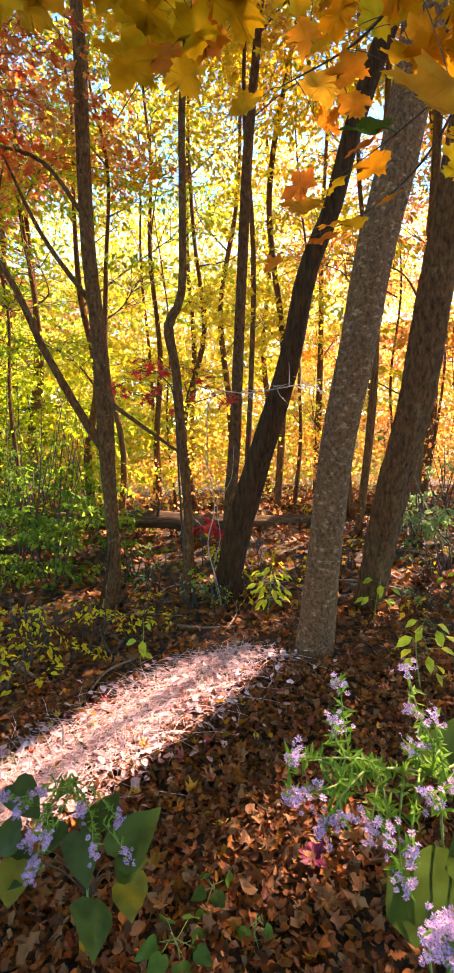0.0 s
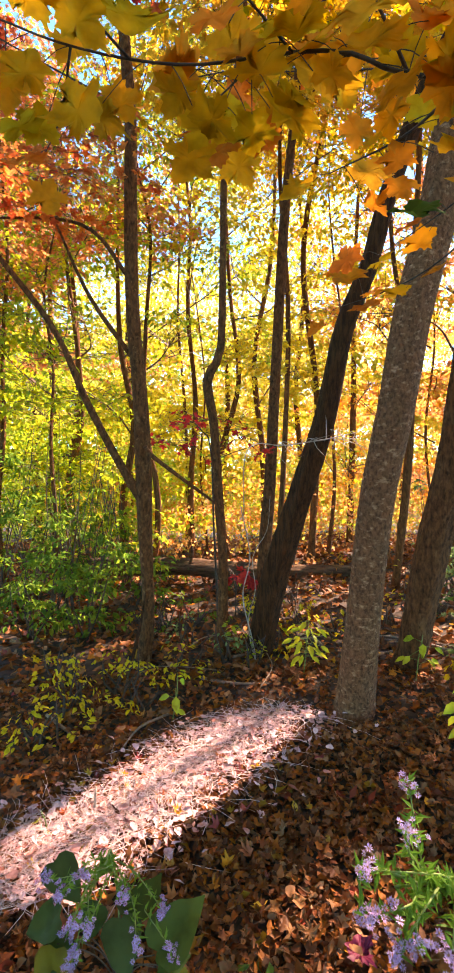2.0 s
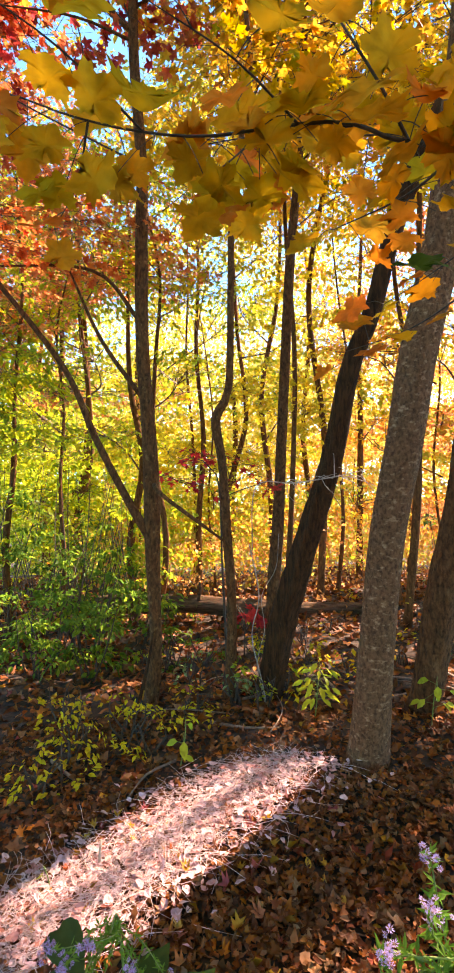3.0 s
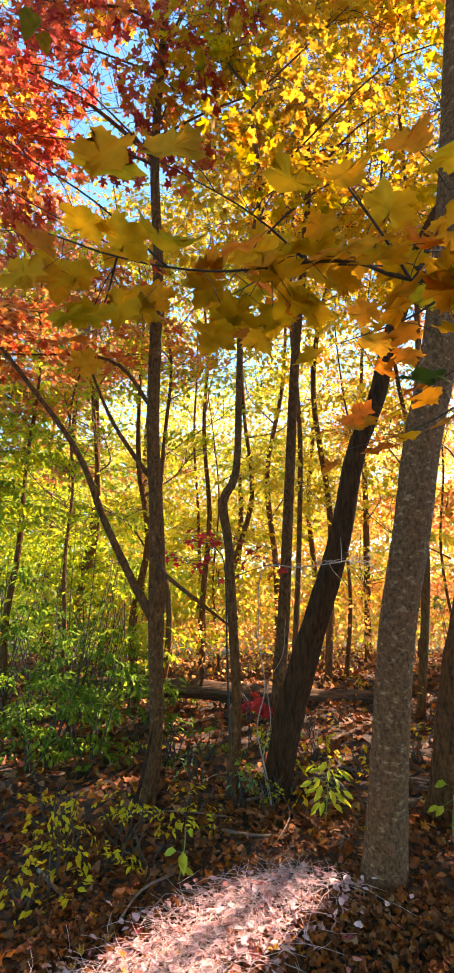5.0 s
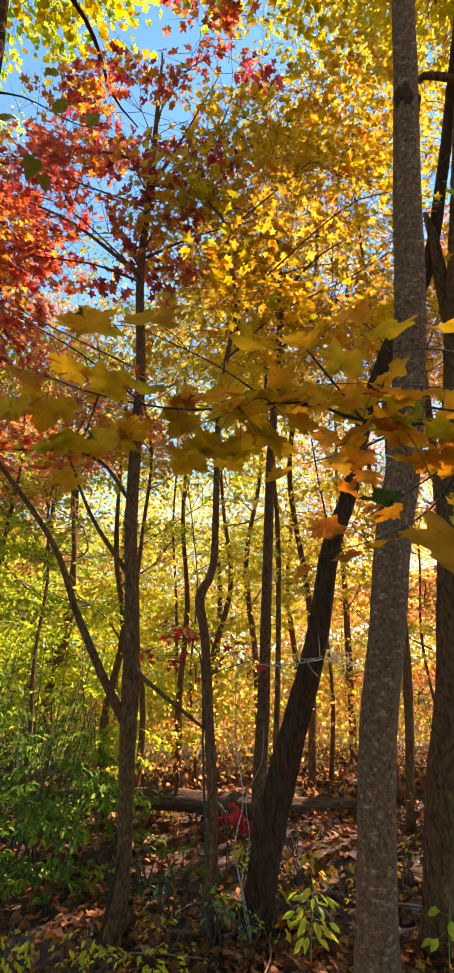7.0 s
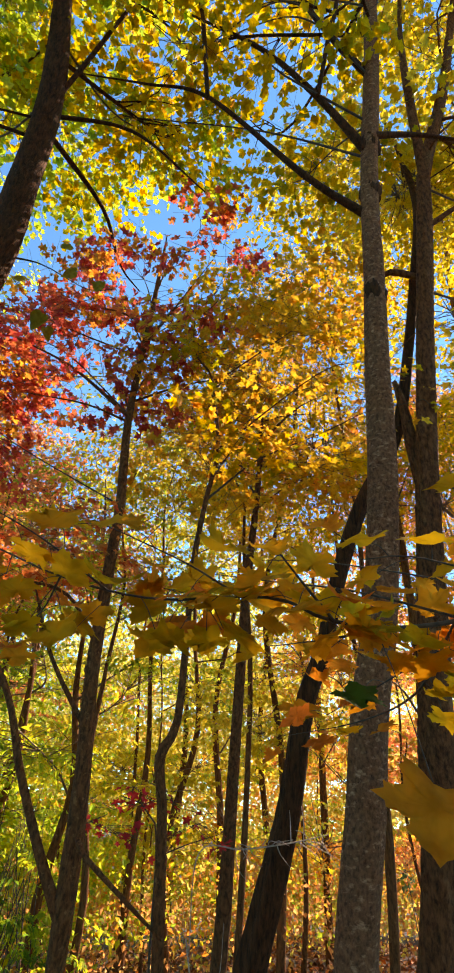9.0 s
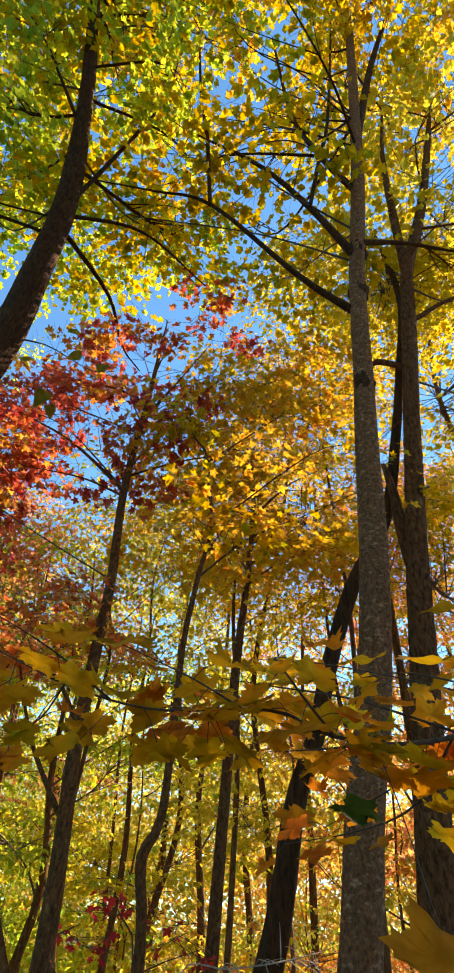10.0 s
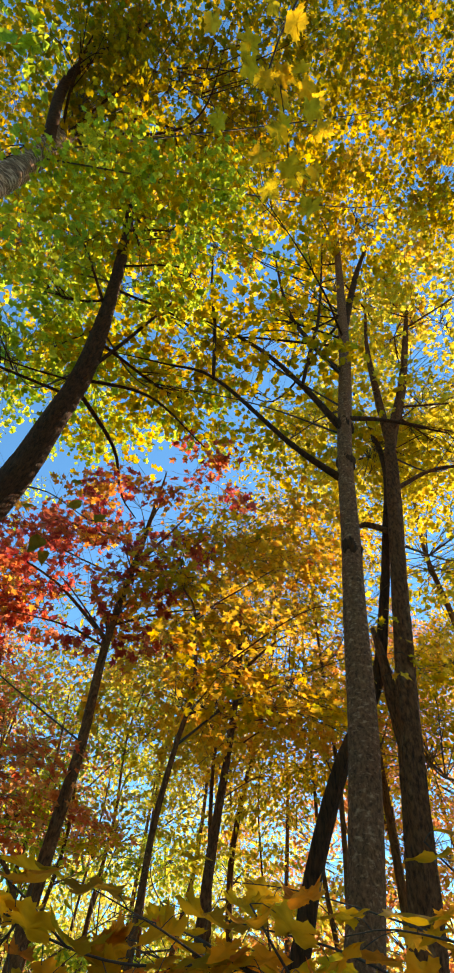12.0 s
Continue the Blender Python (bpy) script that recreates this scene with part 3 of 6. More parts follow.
# ---- the near trees ----
def tree(label, trunk, bark, group="", sides=18, step=0.06, rough=0.1, flare=0.25, seed=1, name="maple_tree"):
    x, y, z = trunk[0][:3]
    root = thing(name, (0, 0, 0), label, "tree", group)
    z0 = float(ground_z(np.float64(x), np.float64(y)))
    rows = [(x, y, z0 - 0.12, trunk[0][3] * 1.05)] + [q for q in trunk if q[2] > z0 + 0.03]
    stem("trunk", rows, bark, root, sides, step, rough, seed, flare)
    return root, rows


# slender red maple that forks low
L = [(-0.94, 3.95, 0.01, 0.055), (-0.88, 3.90, 0.45, 0.048), (-0.89, 3.81, 1.14, 0.056), (-0.89, 3.78, 1.42, 0.059), (-0.90, 3.71, 2.03, 0.053),
     (-0.94, 3.63, 2.68, 0.050), (-0.93, 3.54, 3.41, 0.044), (-0.92, 3.48, 3.95, 0.040), (-0.96, 3.37, 4.83, 0.034), (-0.90, 3.24, 5.91, 0.027),
     (-0.86, 3.12, 6.85, 0.015), (-0.85, 3.09, 7.2, 0.004)]
red_maple, _ = tree("slender red maple, low fork, wine red leaves", L, M_BARK_THIN, seed=2)
for i, c in enumerate([
        [(-0.89, 3.79, 1.28, 0.043), (-1.07, 3.76, 1.58, 0.032), (-1.30, 3.71, 2.03, 0.026), (-1.53, 3.64, 2.56, 0.021), (-2.04, 3.56, 3.22, 0.018), (-2.6, 3.5, 3.9, 0.01)],
        [(-0.86, 3.70, 1.70, 0.017), (-0.78, 3.61, 1.62, 0.016), (-0.51, 3.63, 1.42, 0.013), (-0.29, 3.65, 1.26, 0.007)],
        [(-0.96, 3.36, 4.80, 0.018), (-1.56, 3.31, 5.33, 0.013), (-2.16, 3.27, 5.66, 0.006)],
        [(-0.91, 3.24, 5.86, 0.016), (-1.24, 3.22, 6.05, 0.011), (-1.97, 3.21, 6.19, 0.005)],
        [(-0.94, 3.60, 2.86, 0.017), (-1.29, 3.56, 3.24, 0.012), (-2.07, 3.55, 3.30, 0.006)],
        [(-0.92, 3.67, 2.30, 0.019), (-1.24, 3.62, 2.75, 0.014), (-1.46, 3.56, 3.24, 0.007)],
        [(-0.95, 3.38, 4.75, 0.012), (-1.3, 3.2, 4.78, 0.008), (-1.75, 3.0, 4.7, 0.004)],
        [(-0.91, 3.26, 5.6, 0.012), (-0.6, 3.1, 6.1, 0.008), (-0.3, 2.9, 6.5, 0.004)],
        [(-0.95, 3.38, 5.0, 0.012), (-0.5, 3.3, 5.15, 0.008), (0.0, 3.2, 5.2, 0.004)]]):
    stem("limb", c, M_BARK_THIN, red_maple, 10, 0.08, 0.08, i)
RED_BLOBS = [(-1.7, 3.4, 5.4, 0.9, 0.7, 0.7), (-1.0, 3.1, 6.5, 0.8, 0.7, 0.6), (-2.4, 3.6, 5.0, 0.8, 0.8, 0.7), (-0.75, 3.3, 5.4, 0.35, 0.4, 0.8),
             (-1.9, 3.4, 6.4, 0.8, 0.7, 0.5), (-0.5, 2.9, 6.7, 0.5, 0.5, 0.5), (-2.7, 3.6, 6.1, 0.7, 0.7, 0.7), (-0.9, 3.1, 7.3, 0.6, 0.5, 0.4), (-0.85, 3.1, 7.15, 0.4, 0.35, 0.35), (-0.45, 3.0, 7.0, 0.6, 0.5, 0.5), (-0.2, 3.1, 6.3, 0.5, 0.5, 0.4)]
crown("crown", RED_BLOBS, 6000, 0.0771, T_MAPLE, M_WINE, red_maple, 11, spread=0.26, per=34, wood=L, thick=0.008)
crown("crown", RED_BLOBS, 1500, 0.0697, T_MAPLE, M_AMBER, red_maple, 21, "orange leaves among the red", 0.2)
crown("crown", [(-1.75, 3.5, 3.45, 0.7, 0.5, 0.3), (-1.2, 3.45, 3.6, 0.5, 0.4, 0.25), (-2.4, 3.6, 3.8, 0.6, 0.5, 0.35)], 1500, 0.062, T_MAPLE, M_RUST, red_maple, 12, "rust red lower leaves", 0.24)

# crooked young maple
S = [(-0.32, 3.90, 0.03, 0.049), (-0.29, 3.78, 0.73, 0.035), (-0.32, 3.67, 1.34, 0.033), (-0.35, 3.59, 1.85, 0.030), (-0.39, 3.53, 2.15, 0.033),
     (-0.30, 3.50, 2.36, 0.026), (-0.28, 3.39, 2.97, 0.022), (-0.27, 3.32, 3.42, 0.021), (-0.21, 3.24, 3.89, 0.019), (-0.14, 3.16, 4.33, 0.016),
     (-0.21, 3.07, 4.88, 0.013), (-0.25, 3.04, 5.06, 0.010), (-0.4, 3.0, 5.31, 0.007), (-0.42, 2.92, 5.9, 0.004)]
crooked, _ = tree("crooked young maple with a kink in its stem", S, M_BARK_THIN, seed=3, sides=14)
stem("limb", [(-0.24, 3.06, 4.92, 0.010), (0.11, 3.01, 5.23, 0.007), (0.50, 2.95, 5.58, 0.004)], M_BARK_THIN, crooked, 8)
SM_BLOBS = [(0.1, 3.3, 5.4, 1.2, 1.0, 0.5), (0.7, 3.3, 4.7, 1.1, 1.0, 0.45), (-0.1, 3.4, 4.4, 0.8, 0.8, 0.35), (0.4, 3.3, 6.1, 1.1, 0.9, 0.5)]
crown("crown", SM_BLOBS, 900, 0.0754, T_MAPLE, M_OLIVE, crooked, 13, spread=0.34, flat=0.15, wood=S)
crown("crown", SM_BLOBS, 1900, 0.0754, T_MAPLE, M_GOLD, crooked, 23, "golden leaves among the olive", 0.34, 0.15)
crown("crown", SM_BLOBS, 900, 0.0754, T_MAPLE, M_GOLD, crooked, 43, "bright gold leaves among the olive", 0.34, 0.15)
limbs_into(crooked, S, SM_BLOBS, 4, M_BARK_THIN, 31, 0.008, 0.6, 6)

# straight maple behind the leaning one
M = [(0.0, 5.25, 0.05, 0.07), (0.04, 5.15, 0.77, 0.063), (0.08, 5.02, 1.40, 0.055), (0.12, 4.80, 2.52, 0.048), (0.17, 4.57, 3.70, 0.043), (0.24, 4.40, 4.51, 0.034),
     (0.28, 4.25, 5.27, 0.027), (0.24, 4.10, 5.99, 0.015), (0.09, 4.06, 6.40, 0.006)]
straight, _ = tree("straight slim maple behind a leaning trunk", M, M_BARK_RIDGED, seed=4, sides=14)
stem("limb", [(0.28, 4.24, 5.26, 0.019), (0.46, 4.20, 5.49, 0.015), (0.71, 4.15, 5.74, 0.008), (1.0, 4.1, 5.9, 0.004)], M_BARK_THIN, straight, 8)
stem("limb", [(0.27, 4.35, 4.75, 0.012), (0.55, 4.3, 4.85, 0.008), (0.95, 4.25, 4.75, 0.003)], M_BARK_THIN, straight, 8)
M_BLOBS = [(0.3, 4.5, 6.4, 1.5, 1.2, 0.9), (1.0, 4.5, 5.6, 1.3, 1.1, 0.7), (-0.2, 4.7, 5.3, 1.1, 1.0, 0.7), (0.6, 4.6, 7.7, 1.6, 1.3, 0.9)]
crown("crown", M_BLOBS, 3400, 0.0795, T_LOBED, M_GOLD, straight, 14, spread=0.4, per=36, wood=M)
crown("crown", M_BLOBS, 1500, 0.0795, T_LOBED, M_AMBER, straight, 24, "orange leaves among the gold")
limbs_into(straight, M, M_BLOBS, 5, M_BARK_THIN, 32, 0.01, 0.6, 6)
limbs_into(red_maple, L, RED_BLOBS, 2, M_BARK_THIN, 30, 0.008, 0.6, 6)

# dark leaning trunk
D = [(-0.04, 3.98, 0.05, 0.105), (0.0, 3.90, 0.25, 0.098), (0.09, 3.81, 0.72, 0.094), (0.26, 3.68, 1.33, 0.083), (0.42, 3.57, 1.89, 0.075), (0.52, 3.46, 2.47, 0.070),
     (0.66, 3.38, 2.85, 0.062), (0.77, 3.32, 3.3, 0.058), (0.97, 3.17, 3.88, 0.054), (1.28, 3.06, 4.47, 0.046), (1.45, 2.90, 5.27, 0.042), (1.56, 2.75, 6.00, 0.040),
     (1.71, 2.6, 7.04, 0.036), (1.8, 2.75, 8.4, 0.03), (1.75, 2.8, 9.8, 0.012)]
leaning, _ = tree("dark leaning tree with furrowed bark", D, M_BARK_DARK, seed=5, sides=20, rough=0.14)
D_BLOBS = [(1.9, 3.2, 8.6, 1.2, 1.2, 0.9), (2.4, 3.4, 9.6, 1.2, 1.2, 0.8), (1.3, 3.6, 9.6, 1.0, 1.0, 0.8)]
crown("crown", D_BLOBS, 5220, 0.082, T_LOBED, M_LEMON, leaning, 15, wood=D)
limbs_into(leaning, D, D_BLOBS, 6, M_BARK_DARK, 33, 0.012, 0.7)

# the big grey trunk, reaching high overhead
B = [(0.52, 2.94, 0.15, 0.109), (0.55, 2.84, 0.74, 0.095), (0.59, 2.74, 1.38, 0.092), (0.66, 2.65, 1.88, 0.091), (0.71, 2.57, 2.33, 0.089), (0.80, 2.49, 2.83, 0.087),
     (0.87, 2.35, 3.62, 0.087), (0.90, 2.22, 4.4, 0.08), (0.93, 2.11, 5.06, 0.074), (0.97, 1.93, 6.13, 0.070), (1.10, 1.64, 7.82, 0.068), (1.19, 1.33, 9.65, 0.06),
     (1.29, 0.88, 12.28, 0.05), (1.28, 0.52, 14.42, 0.02)]
big, _ = tree("tall grey-brown maple with smooth blotched bark", B, M_BARK_BIG, seed=6, sides=28, step=0.05, rough=0.06, flare=0.35)
for i, c in enumerate([
        [(0.97, 1.87, 6.5, 0.042), (0.58, 1.75, 7.20, 0.030), (0.09, 1.63, 7.86, 0.021), (-0.61, 1.54, 8.41, 0.010)],
        [(0.93, 2.0, 5.75, 0.034), (0.45, 1.92, 6.16, 0.025), (-0.38, 1.76, 7.13, 0.019), (-0.93, 1.73, 7.27, 0.011), (-1.5, 1.7, 7.35, 0.006)],
        [(1.08, 1.70, 7.5, 0.036), (0.74, 1.59, 8.14, 0.030), (0.42, 1.43, 9.06, 0.023), (0.18, 1.07, 11.16, 0.014)],
        [(1.15, 1.52, 8.6, 0.05), (1.50, 1.17, 10.59, 0.04), (2.03, 0.77, 12.94, 0.02)],
        [(0.58, 1.74, 7.15, 0.021), (0.70, 1.55, 8.0, 0.02), (0.83, 1.38, 8.94, 0.018), (1.05, 0.78, 12.48, 0.01)],
        [(-0.38, 1.76, 7.11, 0.02), (-0.5, 1.5, 8.3, 0.02), (-0.64, 1.34, 9.17, 0.018), (-0.87, 0.93, 11.61, 0.012)],
        [(0.98, 1.8, 6.6, 0.03), (1.5, 1.9, 6.9, 0.02), (2.2, 2.0, 7.0, 0.01)]]):
    stem("limb", c, M_BARK_DARK, big, 10, 0.1, 0.1, i)
# knotty rings where old limbs dropped
for k, (x, y, z, r) in enumerate([(0.925, 2.13, 4.95, 0.07), (0.967, 1.95, 6.0, 0.066), (1.0, 1.86, 6.55, 0.066)]):
    stem("bark_ring", [(x - 0.002, y + 0.02, z - 0.09, r * 0.97), (x, y, z - 0.03, r * 1.1), (x, y, z + 0.03, r * 1.12), (x + 0.002, y - 0.01, z + 0.09, r * 0.97)], M_BARK_DARK, big, 20, 0.03, 0.3, k)
B_BLOBS = [(-0.5, 1.8, 8.6, 1.2, 1.1, 0.8), (1.7, 1.8, 11.3, 1.4, 1.2, 1.1), (-0.7, 1.0, 10.5, 1.7, 1.4, 1.1), (1.8, 0.6, 12.5, 1.8, 1.5, 1.2), (0.2, 0.2, 12.6, 2.0, 1.5, 1.0), (-1.2, 2.2, 7.9, 1.4, 1.1, 0.6), (0.6, 2.6, 7.6, 1.2, 1.0, 0.5), (0.1, 1.6, 7.7, 1.0, 0.7, 0.4), (0.3, 1.4, 9.4, 0.9, 0.7, 0.5)]
crown("crown", B_BLOBS, 7400, 0.0943, T_LOBED, M_OLIVE, big, 16, spread=0.42, per=36, wood=B)
crown("crown", B_BLOBS[:4], 1300, 0.0943, T_LOBED, M_GOLD, big, 26, "golden leaves among the olive", wood=B)
limbs_into(big, B, B_BLOBS, 14, M_BARK_DARK, 34, 0.016, 0.55, 7)

# second tall trunk, ridged brown bark
R = [(1.02, 3.6, 0.2, 0.098), (1.04, 3.54, 0.34, 0.095), (1.11, 3.43, 1.01, 0.102), (1.21, 3.32, 1.67, 0.107), (1.26, 3.22, 2.26, 0.103), (1.33, 3.07, 3.13, 0.088), (1.38, 2.96, 3.74, 0.08),
     (1.48, 2.79, 4.79, 0.076), (1.68, 2.47, 6.66, 0.07), (1.76, 2.35, 7.35, 0.064), (2.08, 2.14, 8.56, 0.054), (2.48, 1.80, 10.59, 0.035), (2.7, 1.6, 12.0, 0.012)]
ridged, _ = tree("tall tree with ridged brown bark", R, M_BARK_RIDGED, seed=7, sides=22, step=0.05, rough=0.14)
for i, c in enumerate([[(1.74, 2.38, 7.2, 0.06), (1.72, 2.2, 8.3, 0.045), (1.7, 1.9, 9.6, 0.03), (1.9, 1.6, 11.5, 0.01)],
                       [(1.40, 3.0, 3.9, 0.055), (1.36, 2.98, 4.3, 0.05), (1.33, 2.95, 4.7, 0.035), (1.3, 2.95, 4.95, 0.02)],
                       [(1.6, 2.62, 5.9, 0.03), (1.35, 2.7, 6.1, 0.03), (1.2, 2.75, 6.0, 0.015)],
                       [(1.66, 2.5, 6.5, 0.03), (2.2, 2.4, 6.9, 0.02), (2.9, 2.3, 7.0, 0.01)]]):
    stem("limb", c, M_BARK_RIDGED, ridged, 10, 0.1, 0.12, i)
R_BLOBS = [(2.4, 2.2, 9.5, 1.7, 1.4, 1.2), (2.0, 1.6, 11.5, 1.7, 1.5, 1.2), (3.0, 2.7, 8.0, 1.5, 1.4, 1.0), (3.2, 1.8, 11.0, 1.6, 1.5, 1.2), (2.6, 3.2, 6.6, 1.1, 1.0, 0.7)]
crown("crown", R_BLOBS, 6200, 0.0902, T_LOBED, M_LEMON, ridged, 17, spread=0.42, per=36, wood=R)
limbs_into(ridged, R, R_BLOBS, 12, M_BARK_RIDGED, 35, 0.016, 0.6, 7)

# dark trunk that leans in over the canopy
TL = [(-3.3, 2.7, 0.0, 0.21), (-2.75, 2.55, 2.2, 0.18), (-2.2, 2.4, 4.0, 0.15), (-1.93, 2.25, 5.32, 0.135), (-1.80, 2.00, 6.10, 0.12), (-1.69, 1.72, 6.86, 0.105), (-1.72, 1.31, 7.97, 0.080),
      (-1.82, 0.90, 9.07, 0.07), (-1.93, 0.52, 10.10, 0.055), (-1.95, 0.3, 11.6, 0.02)]
arching, _ = tree("dark trunk arching over with green leaves", TL, M_BARK_DARK, seed=8, sides=18, step=0.08)
for i, c in enumerate([[(-1.68, 1.75, 6.8, 0.022), (-1.3, 1.5, 7.6, 0.018), (-1.0, 1.3, 8.6, 0.014), (-0.9, 1.0, 9.6, 0.008)],
                       [(-1.7, 1.8, 6.75, 0.02), (-1.0, 1.9, 6.75, 0.014), (-0.35, 2.1, 6.2, 0.006)],
                       [(-1.7, 1.85, 6.6, 0.025), (-1.4, 2.6, 6.8, 0.02), (-1.25, 3.0, 6.5, 0.012), (-1.05, 3.2, 6.35, 0.006)]]):
    stem("limb", c, M_BARK_DARK, arching, 8, 0.1, 0.1, i)
TL_BLOBS = [(-1.8, 1.4, 8.6, 1.3, 1.1, 0.8), (-2.0, 0.6, 10.2, 1.7, 1.4, 1.1), (-2.9, 2.0, 7.8, 1.4, 1.3, 0.9), (-0.9, 0.9, 9.8, 1.3, 1.2, 0.8), (-3.2, 1.0, 9.4, 1.4, 1.3, 1.0), (-2.2, 2.7, 8.8, 1.4, 1.3, 0.8), (-0.7, 2.7, 8.5, 0.9, 0.8, 0.45)]
crown("crown", TL_BLOBS, 8000, 0.0902, T_LOBED, M_LIME, arching, 18, spread=0.42, per=36, wood=TL)
crown("crown", TL_BLOBS, 3400, 0.0902, T_LOBED, M_OLIVE, arching, 28, "olive and gold leaves among the green", spread=0.42, per=36)
limbs_into(arching, TL, TL_BLOBS, 14, M_BARK_DARK, 36, 0.02, 0.5, 7)

# pale scaly trunk behind the camera's shoulder
UL = [(-2.5, 0.9, 0.0, 0.25), (-2.65, 0.6, 4.0, 0.18), (-2.84, 0.22, 7.9, 0.14), (-3.25, -0.16, 11.0, 0.13), (-3.5, -0.88, 14.8, 0.1), (-3.6, -1.2, 16.5, 0.02)]
scaly, _ = tree("tall trunk with pale scaly bark", UL, M_BARK_SCALY, seed=9, sides=22, step=0.07, rough=0.2)
stem("limb", [(-3.1, -0.05, 10.0, 0.09), (-3.2, -0.9, 11.4, 0.07), (-2.6, -1.6, 12.6, 0.05), (-2.2, -2.0, 13.5, 0.02)], M_BARK_DARK, scaly, 10)
UL_BLOBS = [(-3.2, -0.6, 12.0, 1.9, 1.7, 1.3), (-1.8, -1.0, 12.4, 1.9, 1.7, 1.2), (-0.4, -0.9, 13.8, 1.9, 1.7, 1.0), (-4.6, 0.8, 11.0, 1.8, 1.7, 1.3), (-2.0, 0.2, 13.6, 2.0, 1.6, 1.0), (1.4, -0.9, 14.8, 2.2, 1.9, 1.0), (3.0, 0.0, 13.0, 1.8, 1.6, 1.2), (2.6, -1.6, 13.4, 1.8, 1.5, 1.1), (-3.4, -2.4, 13.0, 1.9, 1.5, 1.2), (0.0, -2.2, 13.6, 2.0, 1.4, 1.0), (3.3, -3.4, 18.9, 1.9, 1.7, 1.2), (-6.1, -0.7, 16.5, 1.9, 1.7, 1.2), (1.5, -3.5, 20.2, 1.9, 1.7, 1.2)]
crown("crown", UL_BLOBS, 31000, 0.0984, T_LOBED, M_OLIVE_SHADE, scaly, 19, spread=0.46, per=36, wood=UL)
limbs_into(scaly, UL, UL_BLOBS[:5], 9, M_BARK_DARK, 37, 0.03, 0.6, 7)


# ---- the woods behind ----
def woods_tree(x, y, height, radius, mat, label, seed, low=1.0, wide=1.7, count=5200, size=0.13, lean=(0.0, 0.0), trunk=None, bark=M_BARK_FAR, levels=6):
    rs = np.random.RandomState(seed)
    z0 = float(ground_z(np.float64(x), np.float64(y)))
    root = thing("tree", (0, 0, 0), label, "tree", "trees of the wood")
    if trunk is None:
        n = 6
        sway = rs.normal(0, 0.012, 2) * height
        trunk = [(x + (lean[0] * height + sway[0]) * k / n + rs.normal(0, 0.09) * (k > 0), y + (lean[1] * height + sway[1]) * k / n + rs.normal(0, 0.09), z0 - 0.1 + height * k / n, 0.8 * radius * (1 - 0.85 * k / n)) for k in range(n + 1)]
    stem("trunk", trunk, bark, root, 9, 0.25, 0.12, seed, 0.2)
    blobs = []
    for k in range(levels):
        h = z0 + low + (height * 1.02 - low) * (k + 0.5) / levels
        t = min(1.0, (h - z0) / height)
        w = wide * (1 - 0.5 * abs(t - 0.45)) * rs.uniform(0.75, 1.2)
        bx, by = x + lean[0] * (h - z0), y + lean[1] * (h - z0)
        blobs.append((bx + rs.normal(0, 0.5), by + rs.normal(0, 0.5), h, w, w, max(0.16, height / levels * 0.3)))
    crown("crown", blobs, count, size, T_RHOMB if y > 7.8 or y < 0 else T_OVAL, mat, root, seed + 500, spread=0.55, flat=0.12, per=48, wood=trunk, thick=radius * 0.2, gaps=-1.6, twig_mat=M_TWIG_FAR, fine=0 < y < 7.0)
    return root


